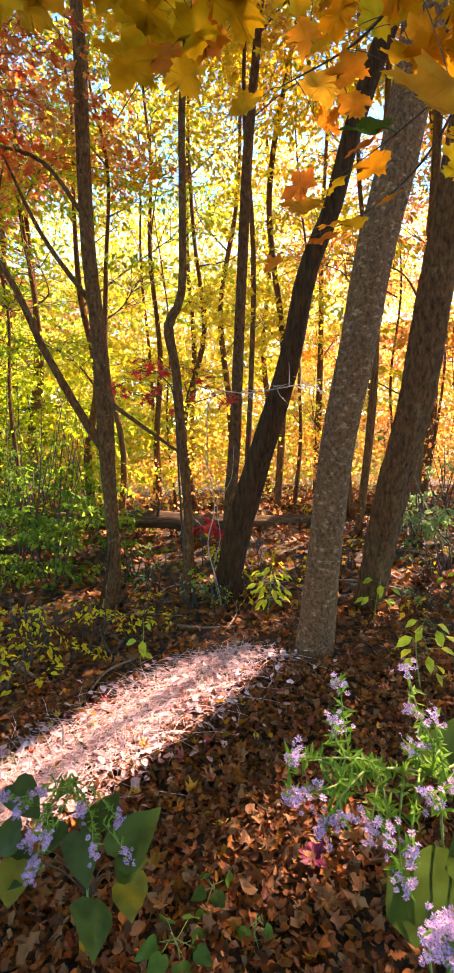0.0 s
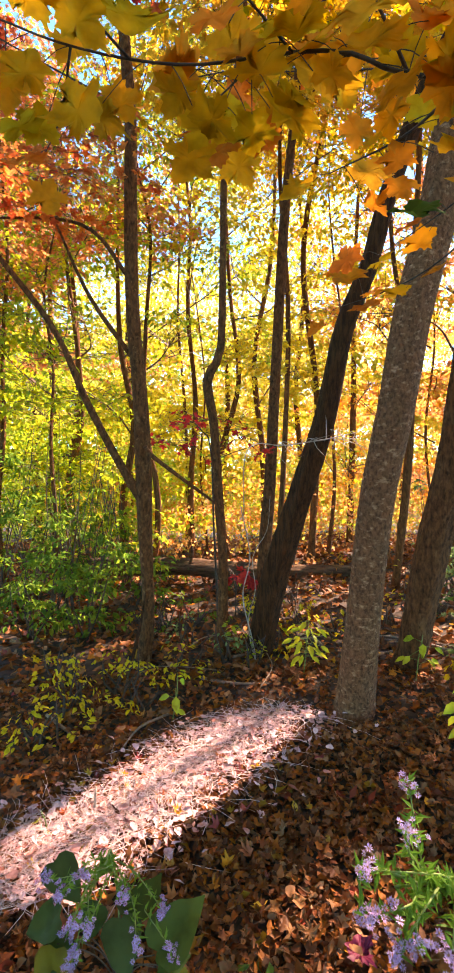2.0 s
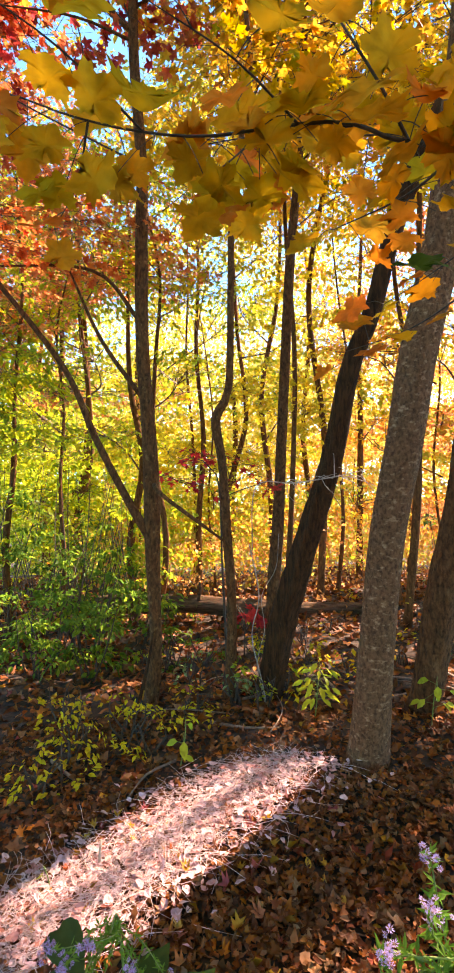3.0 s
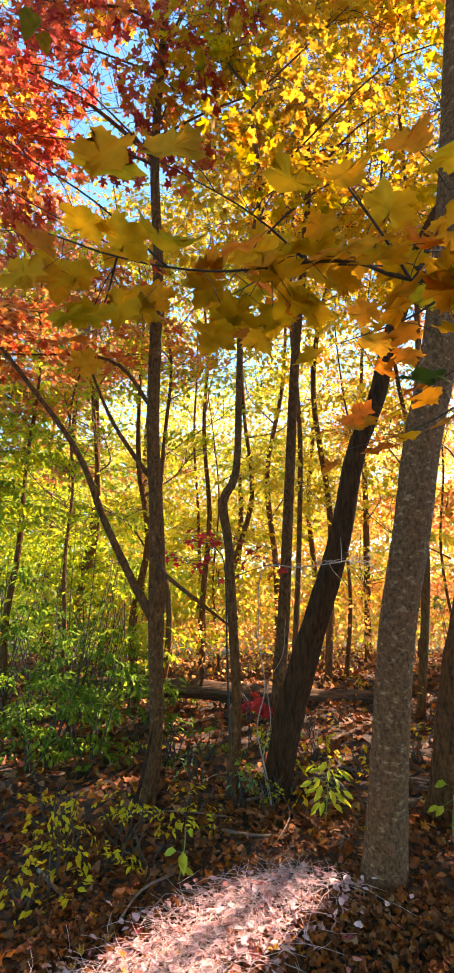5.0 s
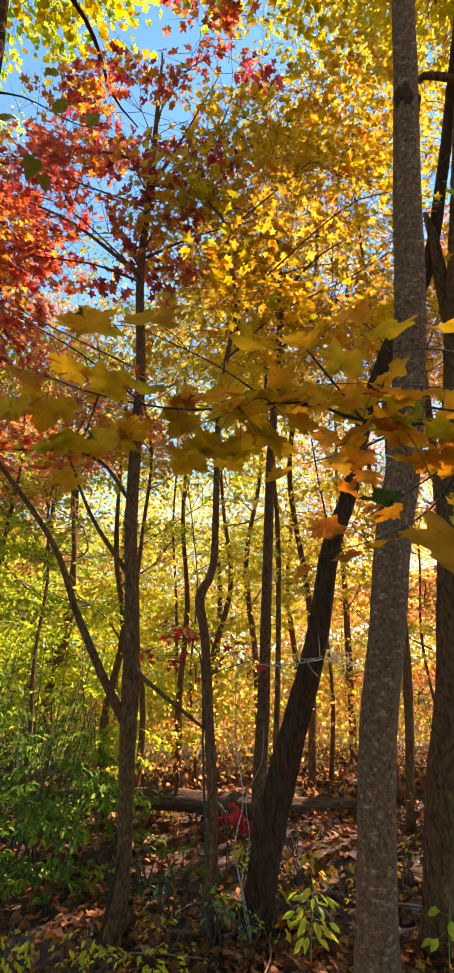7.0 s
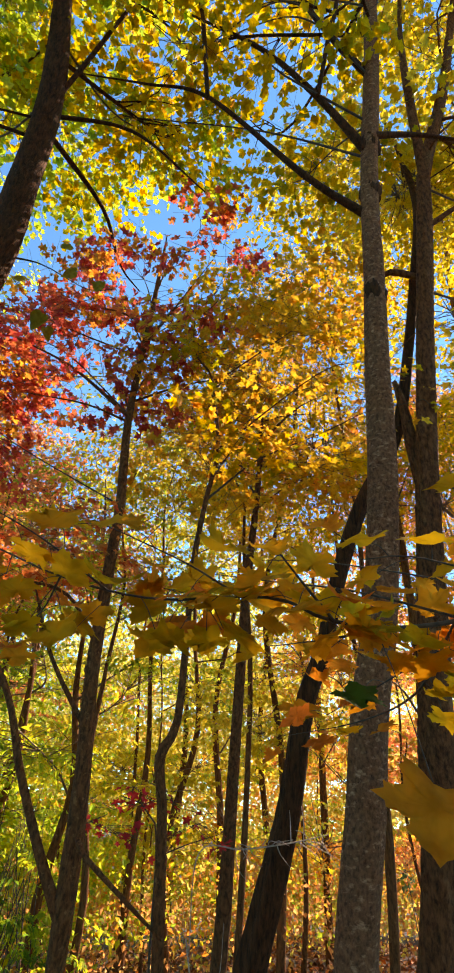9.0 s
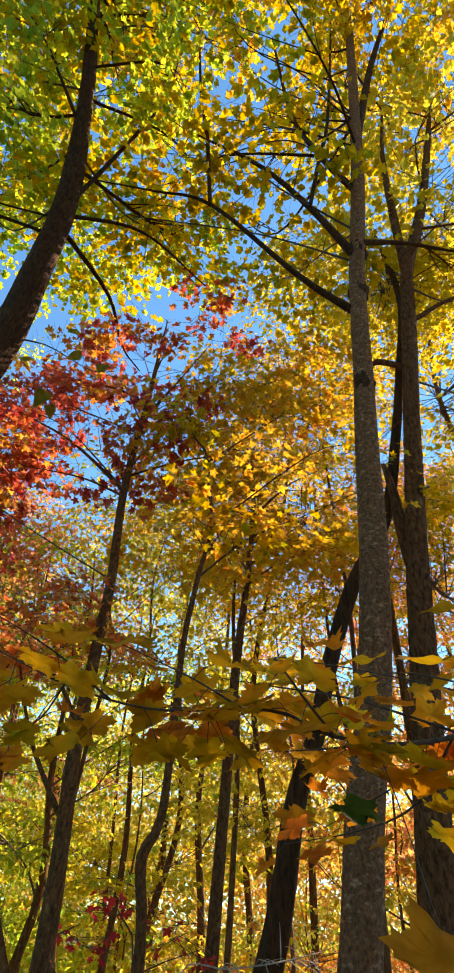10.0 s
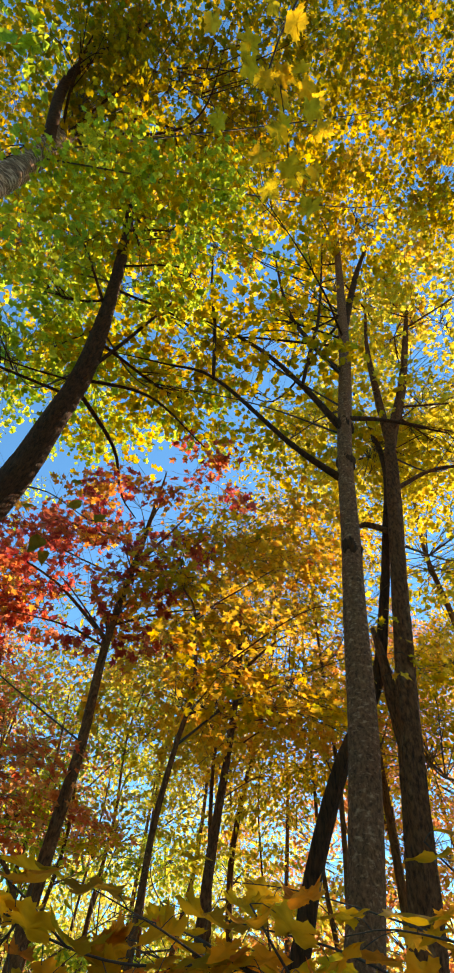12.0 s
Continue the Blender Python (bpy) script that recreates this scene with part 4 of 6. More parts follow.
NAMED = [
    (-0.56, 9.0, 9.5, 0.075, M_LEMON, "slim straight tree with yellow leaves", 1.6),
    (-1.70, 12.0, 11, 0.06, M_LEMON, "thin pole of a tree with yellow leaves", 1.0),
    (-2.00, 7.5, 7.0, 0.085, M_LIME, "dark forked tree with lime leaves", 2.2),
    (1.05, 8.0, 7.0, 0.042, M_LEMON, "thin leaning sapling with yellow leaves", 1.2),
    (1.70, 7.0, 9.0, 0.065, M_LEMON, "tree with yellow leaves behind the grey trunk", 1.5),
    (-3.20, 9.0, 8.0, 0.1, M_LIME, "sturdy tree with yellow-green leaves", 1.5),
    (-2.55, 6.2, 6.0, 0.04, M_LIME, "thin sapling with lime leaves", 1.2),
    (2.66, 7.0, 8.5, 0.085, M_AMBER, "tree with orange leaves", 1.6),
    (0.1, 10.5, 12, 0.09, M_LEMON, "tree with lemon yellow leaves", 1.2),
    (-3.9, 9.8, 8.8, 0.12, M_CORAL, "tree with coral red leaves", 3.8),
    (3.6, 9.5, 12, 0.12, M_CORAL, "tree with salmon red leaves", 2.0),
    (2.0, 11.5, 12, 0.1, M_AMBER, "tree with amber leaves", 0.8),
    (-1.0, 14.5, 13, 0.12, M_LIME, "tree with lime leaves", 0.6),
    (-3.3, 14.0, 12, 0.12, M_LEMON, "tree with lemon yellow leaves", 0.8),
    (1.2, 15.0, 13, 0.12, M_LEMON, "tree with lemon yellow leaves", 0.6),
    (3.8, 14.0, 12, 0.11, M_CORAL, "tree with coral leaves", 0.8),
    (-5.6, 13.0, 11, 0.12, M_LIME, "tree with lime leaves", 0.8),
    (5.4, 12.0, 12, 0.12, M_AMBER, "tree with amber leaves", 0.8),
    # next four: trees off to the right, added to shade the forest floor
    (4.6, 6.0, 10, 0.11, M_GOLD, "added tree off to the right with golden leaves, for shade", 2.5),
    (6.5, 9.0, 12, 0.13, M_LEMON, "tree with lemon yellow leaves", 2.0),
    (5.2, 4.0, 9.5, 0.1, M_AMBER, "tree with amber leaves", 3.0),
    (8.0, 7.0, 12, 0.13, M_GOLD, "added tree off to the right with golden leaves, for shade", 3.0),
    (-5.2, 8.0, 7.4, 0.1, M_LIME, "tree with lime leaves", 1.5),
    (-4.4, 5.6, 5.8, 0.08, M_LIME, "tree with lime leaves", 2.2),
    # two more trees off to the right, added for shade
    (7.5, 12.5, 13, 0.13, M_GOLD, "added tree off to the right with golden leaves, for shade", 1.5),
    (5.0, 8.4, 11, 0.1, M_GOLD, "added tree off to the right with golden leaves, for shade", 2.5),
    (0.75, 7.6, 14, 0.07, M_GOLD, "tall slim tree with golden crown", 5.0),
    (-1.1, 8.2, 8.2, 0.07, M_LEMON, "tall slim tree with lemon crown", 4.5),
    (2.3, 6.2, 14, 0.09, M_OLIVE, "tall slim tree with olive gold crown", 5.5),
    (-2.9, 7.9, 7.4, 0.08, M_CORAL, "slim tree with salmon red crown", 4.6),
    (3.2, 5.0, 13, 0.1, M_OLIVE, "tall tree with olive gold crown", 4.5),
    (-4.2, 4.2, 9.0, 0.1, M_LIME, "tall tree with lime crown", 5.5),
    (-1.5, 6.9, 7.2, 0.06, M_LEMON, "slim tree with yellow crown", 4.6),
    (-3.2, 6.3, 6.6, 0.06, M_CORAL, "slim tree with coral crown", 3.9),
    (0.2, 6.4, 10.5, 0.05, M_GOLD, "slim tree with golden crown", 5.0),
    (1.5, 5.6, 10.0, 0.06, M_OLIVE, "slim tree with olive gold crown", 4.8),
]
for k, (x, y, h, r, mat, label, low) in enumerate(NAMED):
    # crowns beyond x = 3 are made denser to block the sun
    woods_tree(x, y, h, r, mat, label, 40 + k, low, 1.8 if y < 9 else 2.2, (10500 if x > 3.0 else 6200) if y < 9 else 8800, 0.083 if y < 9 else 0.1, (0.01 * x, 0.0))

# unseen trees behind and beside the camera, added to keep skylight out
for k, (x, y) in enumerate([(-4.5, -3.0), (-2.0, -5.0), (1.5, -4.5), (4.5, -3.5), (6.5, -0.5), (-7.0, -0.5), (-5.5, -7.5), (0.0, -8.5), (5.5, -8.0), (9.0, 2.5), (-8.0, 4.0), (8.5, -4.5), (-9.0, -5.0)]):
    woods_tree(x, y, 12.5, 0.13, (M_LIME, M_OLIVE, M_GOLD)[k % 3], "unseen tree with autumn leaves, added to block skylight", 140 + k, 1.2, 2.6, 4200, 0.17, levels=7)

# slim poles of young trees, many, in the distance
rs = np.random.RandomState(77)
for k in range(10):
    y = rs.uniform(8.5, 19)
    x = rs.uniform(-0.62, 0.62) * y
    z0 = float(ground_z(np.float64(x), np.float64(y)))
    h = rs.uniform(5, 10)
    sapling = thing("sapling", (0, 0, 0), "slim bare young stem in the wood", "sapling", "young stems of the wood")
    bend = rs.normal(0, 0.4, 2)
    stem("stem", [(x, y, z0 - 0.1, 0.027), (x + bend[0] * 0.7, y, z0 + h * 0.3, 0.021), (x + bend[0] * 0.4, y, z0 + h * 0.6, 0.016), (x + bend[0] * 1.6, y + bend[1], z0 + h, 0.008)], M_BARK_FAR, sapling, 7, 0.3, 0.1, k)
    for _ in range(5):
        t = rs.uniform(0.2, 0.8)
        p = np.array([x + bend[0] * t, y, z0 + h * t])
        q = p + np.array([rs.normal(0, 0.6), rs.normal(0, 0.4), rs.uniform(0.2, 0.9)])
        stem("branch", [(*p, 0.014), (*((p + q) / 2 + rs.normal(0, 0.08, 3)), 0.01), (*q, 0.004)], M_BARK_FAR, sapling, 5, 0.25)


def far_woods(name, mat, seed, x0, x1, y0, y1, count, size, low, high, label):
    rs = np.random.RandomState(seed)
    per = 50
    n = count // per
    y = rs.uniform(y0, y1, n)
    x = rs.uniform(x0, x1, n) * y
    top = high * (0.75 + 0.25 * np.sin(x * 0.9 + seed) * np.cos(y * 0.7))
    z = ground_z(x, y) + rs.uniform(0, 1, n) ** 0.9 * (top - low) + low
    c = np.stack([x, y, z], -1)
    out = np.repeat(np.arange(n), per)
    where = c[out] + rs.normal(0, 1, (n * per, 3)) * (np.array([1.0, 1.0, 0.07]) if size > 0.09 else np.array([0.55, 0.55, 0.035]))
    axis = rs.normal(0, 1, (n * per, 3)) + np.array([0, 0, -0.3])
    normal = rs.normal(0, 0.7, (n * per, 3)) + np.array([0, 0, 1.0])
    keep = ~in_gap(where) | (where[:, 1] > 13)
    ob = leaves(name, where[keep], axis[keep], normal[keep], (size * rs.uniform(0.6, 1.3, n * per))[keep], T_RHOMB, mat)
    return tagged(ob, label, "woods", kind="stuff")


far_woods("far_foliage", M_HAZE_YELLOW, 5, -0.5, 0.45, 24, 36, 33760, 0.227, 0.3, 17, "golden leaves of the far wood")
far_woods("far_foliage", M_HAZE_YELLOW, 15, -0.45, 0.4, 16, 22, 13920, 0.124, 0.3, 12, "yellow leaves deep in the wood")
far_woods("far_foliage", M_AMBER, 16, -0.3, 0.5, 16, 22, 9920, 0.124, 0.3, 9, "amber leaves deep in the wood")
far_woods("far_foliage", M_LIME, 17, -0.7, -0.2, 13, 20, 11920, 0.124, 0.3, 9, "lime leaves deep in the wood")
far_woods("far_foliage", M_HAZE_YELLOW, 6, -0.6, 0.6, 24, 38, 33760, 0.227, 0.3, 16, "yellow leaves of the far wood")
far_woods("far_foliage", M_LIME, 7, -0.8, -0.15, 22, 34, 23840, 0.227, 0.3, 14, "yellow-green leaves of the far wood")
far_woods("far_foliage", M_AMBER, 8, 0.0, 0.7, 24, 36, 23840, 0.227, 0.3, 13, "orange leaves of the far wood")
far_woods("far_foliage", M_HAZE_YELLOW, 25, -0.35, 0.25, 13, 20, 14880, 0.124, 3.5, 13, "golden leaves high in the wood")
# brush between the trunks, low over the ground
far_woods("underbrush", M_LIME, 9, -0.25, 0.3, 8.5, 16, 4329, 0.079, 0.5, 3.2, "yellow-green underbrush between the trunks")
far_woods("underbrush", M_AMBER, 10, -0.3, 0.45, 7.6, 13, 3220, 0.0741, 0.6, 2.3, "orange underbrush between the trunks")
far_woods("underbrush", M_LIME, 13, -0.65, -0.1, 6.8, 13, 6441, 0.0741, 0.6, 3.2, "lime underbrush between the trunks")
far_woods("underbrush", M_HAZE_YELLOW, 12, -0.5, 0.35, 8.5, 16, 9017, 0.079, 0.15, 3.0, "yellow underbrush between the trunks")

far_woods("underbrush", M_PEACH, 18, -0.35, 0.5, 7.2, 13, 6504, 0.0741, 0.15, 2.0, "peach coloured underbrush between the trunks")

# ---- shrubs ----
def shrub(x, y, height, wide, mat, label, seed, count=900, size=0.07, shape=T_OVAL, name="shrub"):
    rs = np.random.RandomState(seed)
    z0 = float(ground_z(np.float64(x), np.float64(y)))
    root = thing(name, (0, 0, 0), label, "shrub")
    for k in range(6):
        a = rs.uniform(0, 6.28)
        e = np.array([x + math.cos(a) * wide * 0.6, y + math.sin(a) * wide * 0.6, z0 + height * rs.uniform(0.7, 1.0)])
        stem("stem", [(x + rs.normal(0, 0.05), y + rs.normal(0, 0.05), z0 - 0.03, 0.009), (*((np.array([x, y, z0]) + e) / 2 + rs.normal(0, 0.05, 3)), 0.006), (*e, 0.002)], M_TWIG, root, 5, 0.15)
    blobs = [(x + rs.normal(0, wide * 0.3), y + rs.normal(0, wide * 0.3), z0 + height * f, wide * 0.75, wide * 0.75, height * 0.22) for f in (0.3, 0.55, 0.8)]
    crown("foliage", blobs, count, size, shape, mat, root, seed + 300, spread=0.18, flat=0.3, fine=False)
    return root


for k, (x, y, h, w) in enumerate([(-1.75, 5.0, 1.1, 0.5), (-2.3, 5.3, 1.3, 0.6), (-1.35, 5.6, 1.0, 0.45), (-2.0, 6.0, 1.4, 0.6), (-2.8, 6.2, 1.5, 0.7), (-1.6, 4.5, 0.7, 0.4), (-2.1, 4.6, 0.8, 0.45), (-3.2, 7.0, 1.7, 0.7), (-2.4, 7.2, 1.6, 0.6)]):
    shrub(x, y, h, w, M_GREEN, "leafy green shrub under the trees", 200 + k, 430, 0.072)
for k, (x, y, h, w) in enumerate([(-2.2, 5.6, 2.4, 0.75), (-2.9, 5.4, 2.7, 0.8), (-1.75, 6.6, 2.2, 0.7), (-3.3, 6.2, 2.9, 0.9), (-2.4, 6.9, 2.6, 0.8)]):
    shrub(x, y, h, w, M_GREEN if k == 1 else M_LIME, "tall leafy understorey sapling with layered green sprays", 280 + k, 480, 0.08, T_OVAL, "understorey_sapling")
for k, (x, y, h, w) in enumerate([(2.2, 5.6, 0.9, 0.45), (2.7, 6.2, 1.2, 0.5), (3.0, 5.6, 1.0, 0.5), (2.3, 6.8, 1.3, 0.5), (1.9, 4.9, 0.5, 0.35)]):
    shrub(x, y, h, w, M_BLUE_GREEN, "pale blue-green shrub behind the ridged trunk", 220 + k, 380, 0.07)
for k, (x, y, h, w) in enumerate([(-1.2, 3.1, 0.28, 0.22), (-0.95, 3.35, 0.3, 0.2), (-1.25, 2.75, 0.25, 0.2), (-0.75, 3.1, 0.25, 0.15), (-1.5, 3.6, 0.35, 0.25), (-0.5, 3.6, 0.2, 0.14), (0.15, 3.9, 0.25, 0.15), (1.3, 4.3, 0.35, 0.2), (1.6, 4.0, 0.25, 0.25), (0.4, 4.6, 0.2, 0.2), (-0.1, 5.0, 0.25, 0.2), (2.0, 4.3, 0.25, 0.25)]):
    shrub(x, y, h, w, M_YELLOW_HERB, "low yellowing seedling among fallen leaves", 240 + k, 84, 0.045, T_OVAL, "seedling")
for k, (x, y, h, w) in enumerate([(-0.25, 3.75, 0.3, 0.16), (0.05, 4.3, 0.35, 0.2), (-0.6, 4.2, 0.3, 0.2), (-0.05, 3.7, 0.28, 0.14), (1.5, 3.4, 0.2, 0.2), (1.75, 3.2, 0.25, 0.22)]):
    shrub(x, y, h, w, M_LIME if k % 2 else M_BLUE_GREEN, "low pale green herb among fallen leaves", 260 + k, 60, 0.05, T_OVAL, "herb")


rs = np.random.RandomState(270)
for k in range(20):
    x, y = rs.uniform(-1.6, 2.6), rs.uniform(4.2, 7.6)
    shrub(x, y, rs.uniform(0.15, 0.4), rs.uniform(0.14, 0.28), (M_YELLOW_HERB, M_GREEN, M_LIME)[k % 3], ("low yellowing seedling among fallen leaves", "low green herb among fallen leaves", "low lime seedling among fallen leaves")[k % 3], 700 + k, 60, 0.055, T_OVAL, "seedling")


WAVY_MAPLE = [crumpled(full_leaf(MAPLE_EDGE), 90 + k, 0.05) for k in range(6)]
WAVY_HEART = [crumpled(full_leaf(HEART_EDGE, 0.2, 0.2), 96 + k, 0.05) for k in range(5)]


def one_leaf(place, axis, normal, size, shape, mat, parent, name="leaf", label=""):
    return leaves(name, np.array([place], float), np.array([axis], float), np.array([normal], float), np.array([size], float), shape, mat, parent, label, True)


for k, (x, y) in enumerate([(1.56, 4.56), (1.70, 4.05), (1.94, 5.22), (2.15, 4.87), (1.08, 4.47), (1.63, 5.62), (0.76, 4.56), (1.40, 3.41), (0.32, 5.22), (0.08, 4.66)]):
    shrub(x, y, 0.16 + 0.05 * (k % 3), 0.15, (M_BLUE_GREEN, M_YELLOW_HERB, M_YELLOW_HERB)[k % 3], ("low pale green herb among fallen leaves", "low yellowing seedling among fallen leaves", "low yellowing seedling among fallen leaves")[k % 3], 760 + k, 40, 0.055, T_OVAL, "seedling")


# lime sapling at the foot of the big trunk, and a small sprig in the sun
def leafy_sprig(base, height, count, size, seed, label, spread=0.12, shape=T_OVAL, mat=M_SPRIG):
    rs = np.random.RandomState(seed)
    root = thing("sprig", (0, 0, 0), label, "seedling")
    b = np.array([base[0], base[1], float(ground_z(np.float64(base[0]), np.float64(base[1])))])
    top = b + np.array([rs.normal(0, 0.03), rs.normal(0, 0.03), height])
    stem("stem", [(*(b - [0, 0, 0.03]), 0.004), (*((b + top) / 2 + rs.normal(0, 0.015, 3)), 0.003), (*top, 0.0015)], M_STEM, root, 6, 0.03)
    for k in range(count):
        t = 0.35 + 0.65 * k / count
        a = k * 2.4 + rs.uniform(0, 0.5)
        d = np.array([math.cos(a), math.sin(a), rs.uniform(-0.7, 0.3)])
        p = b + (top - b) * t
        q = p + d * spread * rs.uniform(0.3, 0.8)
        stem("stalk", [(*p, 0.0015), (*q, 0.001)], M_STEM, root, 4, 0.03)
        one_leaf(q, d + [0, 0, -0.5], [rs.normal(0, 0.4), -0.6 + rs.normal(0, 0.4), 0.8], size * rs.uniform(0.75, 1.2), shape, mat, root)
    return root


leafy_sprig((0.28, 3.45), 0.42, 34, 0.085, 301, "lime-yellow sapling at the foot of a trunk", 0.12, (T_OVAL[0] * [0.75, 1, 1], T_OVAL[1]))
leafy_sprig((-0.53, 2.9), 0.3, 4, 0.09, 302, "small lime sprig with four leaves", 0.07)
leafy_sprig((-0.88, 1.95), 0.12, 2, 0.07, 303, "tiny lime seedling in a fleck of sun", 0.03)
leafy_sprig((1.0, 3.35), 0.3, 8, 0.1, 304, "yellow-green seedling beside a trunk", 0.12)
leafy_sprig((0.95, 2.35), 0.4, 16, 0.085, 305, "green seedling beside the asters", 0.12)
leafy_sprig((-0.04, 1.4), 0.08, 9, 0.06, 306, "small green herb with rounded leaves", 0.07, WAVY_HEART[0], M_HERB)
leafy_sprig((-0.12, 1.22), 0.12, 8, 0.065, 307, "small green herb with rounded leaves", 0.08, WAVY_HEART[1], M_HERB)
leafy_sprig((0.06, 1.2), 0.1, 6, 0.05, 308, "small green herb with rounded leaves", 0.06, WAVY_HEART[2], M_HERB)

# ---- fallen log, dead twigs ----
stub = thing("dead_sapling", (0, 0, 0), "dark dead stem leaning on the red maple's foot", "dead sapling")
stem("stem", [(-0.98, 3.62, -0.05, 0.016), (-0.94, 3.68, 0.18, 0.014), (-0.9, 3.76, 0.42, 0.011), (-0.88, 3.8, 0.6, 0.006)], M_BARK_DARK, stub, 8, 0.05, 0.15)

log = thing("fallen_log", (0, 0, 0), "mossy fallen log lying across the forest floor", "log")
stem("log_body", [(-2.3, 6.75, 0.2, 0.11), (-1.84, 6.62, 0.24, 0.115), (-1.02, 6.55, 0.27, 0.115), (-0.46, 6.6, 0.22, 0.11), (0.44, 6.6, 0.19, 0.10), (1.3, 6.55, 0.25, 0.085)], M_LOG, log, 16, 0.06, 0.25, 4)
stem("branch_stub", [(-0.9, 6.5, 0.3, 0.025), (-0.85, 6.35, 0.5, 0.018), (-0.86, 6.3, 0.58, 0.01)], M_LOG, log, 8, 0.05, 0.2)

rs = np.random.RandomState(91)
snag = thing("dead_sapling", (0, 0, 0), "bleached dead sapling with bare twigs", "dead sapling")
stem("stem", [(-0.02, 3.72, 0.05, 0.006), (-0.07, 3.70, 0.3, 0.005), (-0.14, 3.70, 0.62, 0.0045), (-0.09, 3.70, 0.9, 0.004), (-0.16, 3.70, 1.27, 0.004)], M_DRY, snag, 6, 0.05, 0.1)
stem("stem", [(-0.03, 3.76, 0.05, 0.004), (-0.1, 3.74, 0.4, 0.003), (-0.05, 3.73, 0.65, 0.0028), (-0.07, 3.72, 0.9, 0.0025), (0.03, 3.7, 1.1, 0.002), (0.05, 3.66, 1.35, 0.0015)], M_DRY, snag, 6, 0.05, 0.1)
stem("twig", [(-0.14, 3.68, 1.2, 0.004), (-0.11, 3.45, 1.67, 0.004), (0.14, 3.42, 1.70, 0.004), (0.40, 3.40, 1.74, 0.004), (0.62, 3.38, 1.79, 0.002)], M_DRY, snag, 5, 0.05)
for k in range(22):
    x = rs.uniform(0.05, 0.6)
    p = np.array([x, 3.41, 1.70 + 0.1 * x])
    q = p + [rs.normal(0.06, 0.1), rs.normal(-0.03, 0.04), rs.normal(0, 0.08)]
    stem("twig", [(*p, 0.003), (*((p + q) / 2 + rs.normal(0, 0.015, 3)), 0.002), (*q, 0.001)], M_DRY, snag, 4, 0.03)

crimson = thing("crimson_seedling", (0, 0, 0), "young maple with crimson leaves", "seedling")
stem("stem", [(-0.25, 5.0, 0.0, 0.008), (-0.24, 5.0, 0.5, 0.004)], M_TWIG, crimson, 5, 0.1)
crown("foliage", [(-0.25, 5.0, 0.5, 0.16, 0.16, 0.14)], 60, 0.1, T_MAPLE, M_RED_TWIGLEAF, crimson, 401, spread=0.1)
crimson2 = thing("crimson_sapling", (0, 0, 0), "thin maple sapling with crimson leaves", "sapling")
stem("stem", [(-0.35, 4.3, 0.0, 0.012), (-0.4, 4.25, 1.0, 0.009), (-0.45, 4.2, 1.8, 0.006), (-0.7, 4.2, 1.95, 0.003)], M_TWIG, crimson2, 6, 0.1)
stem("branch", [(-0.42, 4.22, 1.6, 0.006), (-0.23, 4.2, 1.68, 0.004), (0.0, 4.2, 1.75, 0.002)], M_TWIG, crimson2, 5, 0.1)
crown("foliage", [(-0.6, 4.2, 1.92, 0.32, 0.2, 0.1), (-0.15, 4.2, 1.78, 0.26, 0.2, 0.14), (-0.75, 4.2, 1.75, 0.2, 0.15, 0.08)], 84, 0.06, T_MAPLE, M_RED_TWIGLEAF, crimson2, 402, spread=0.16, per=6)

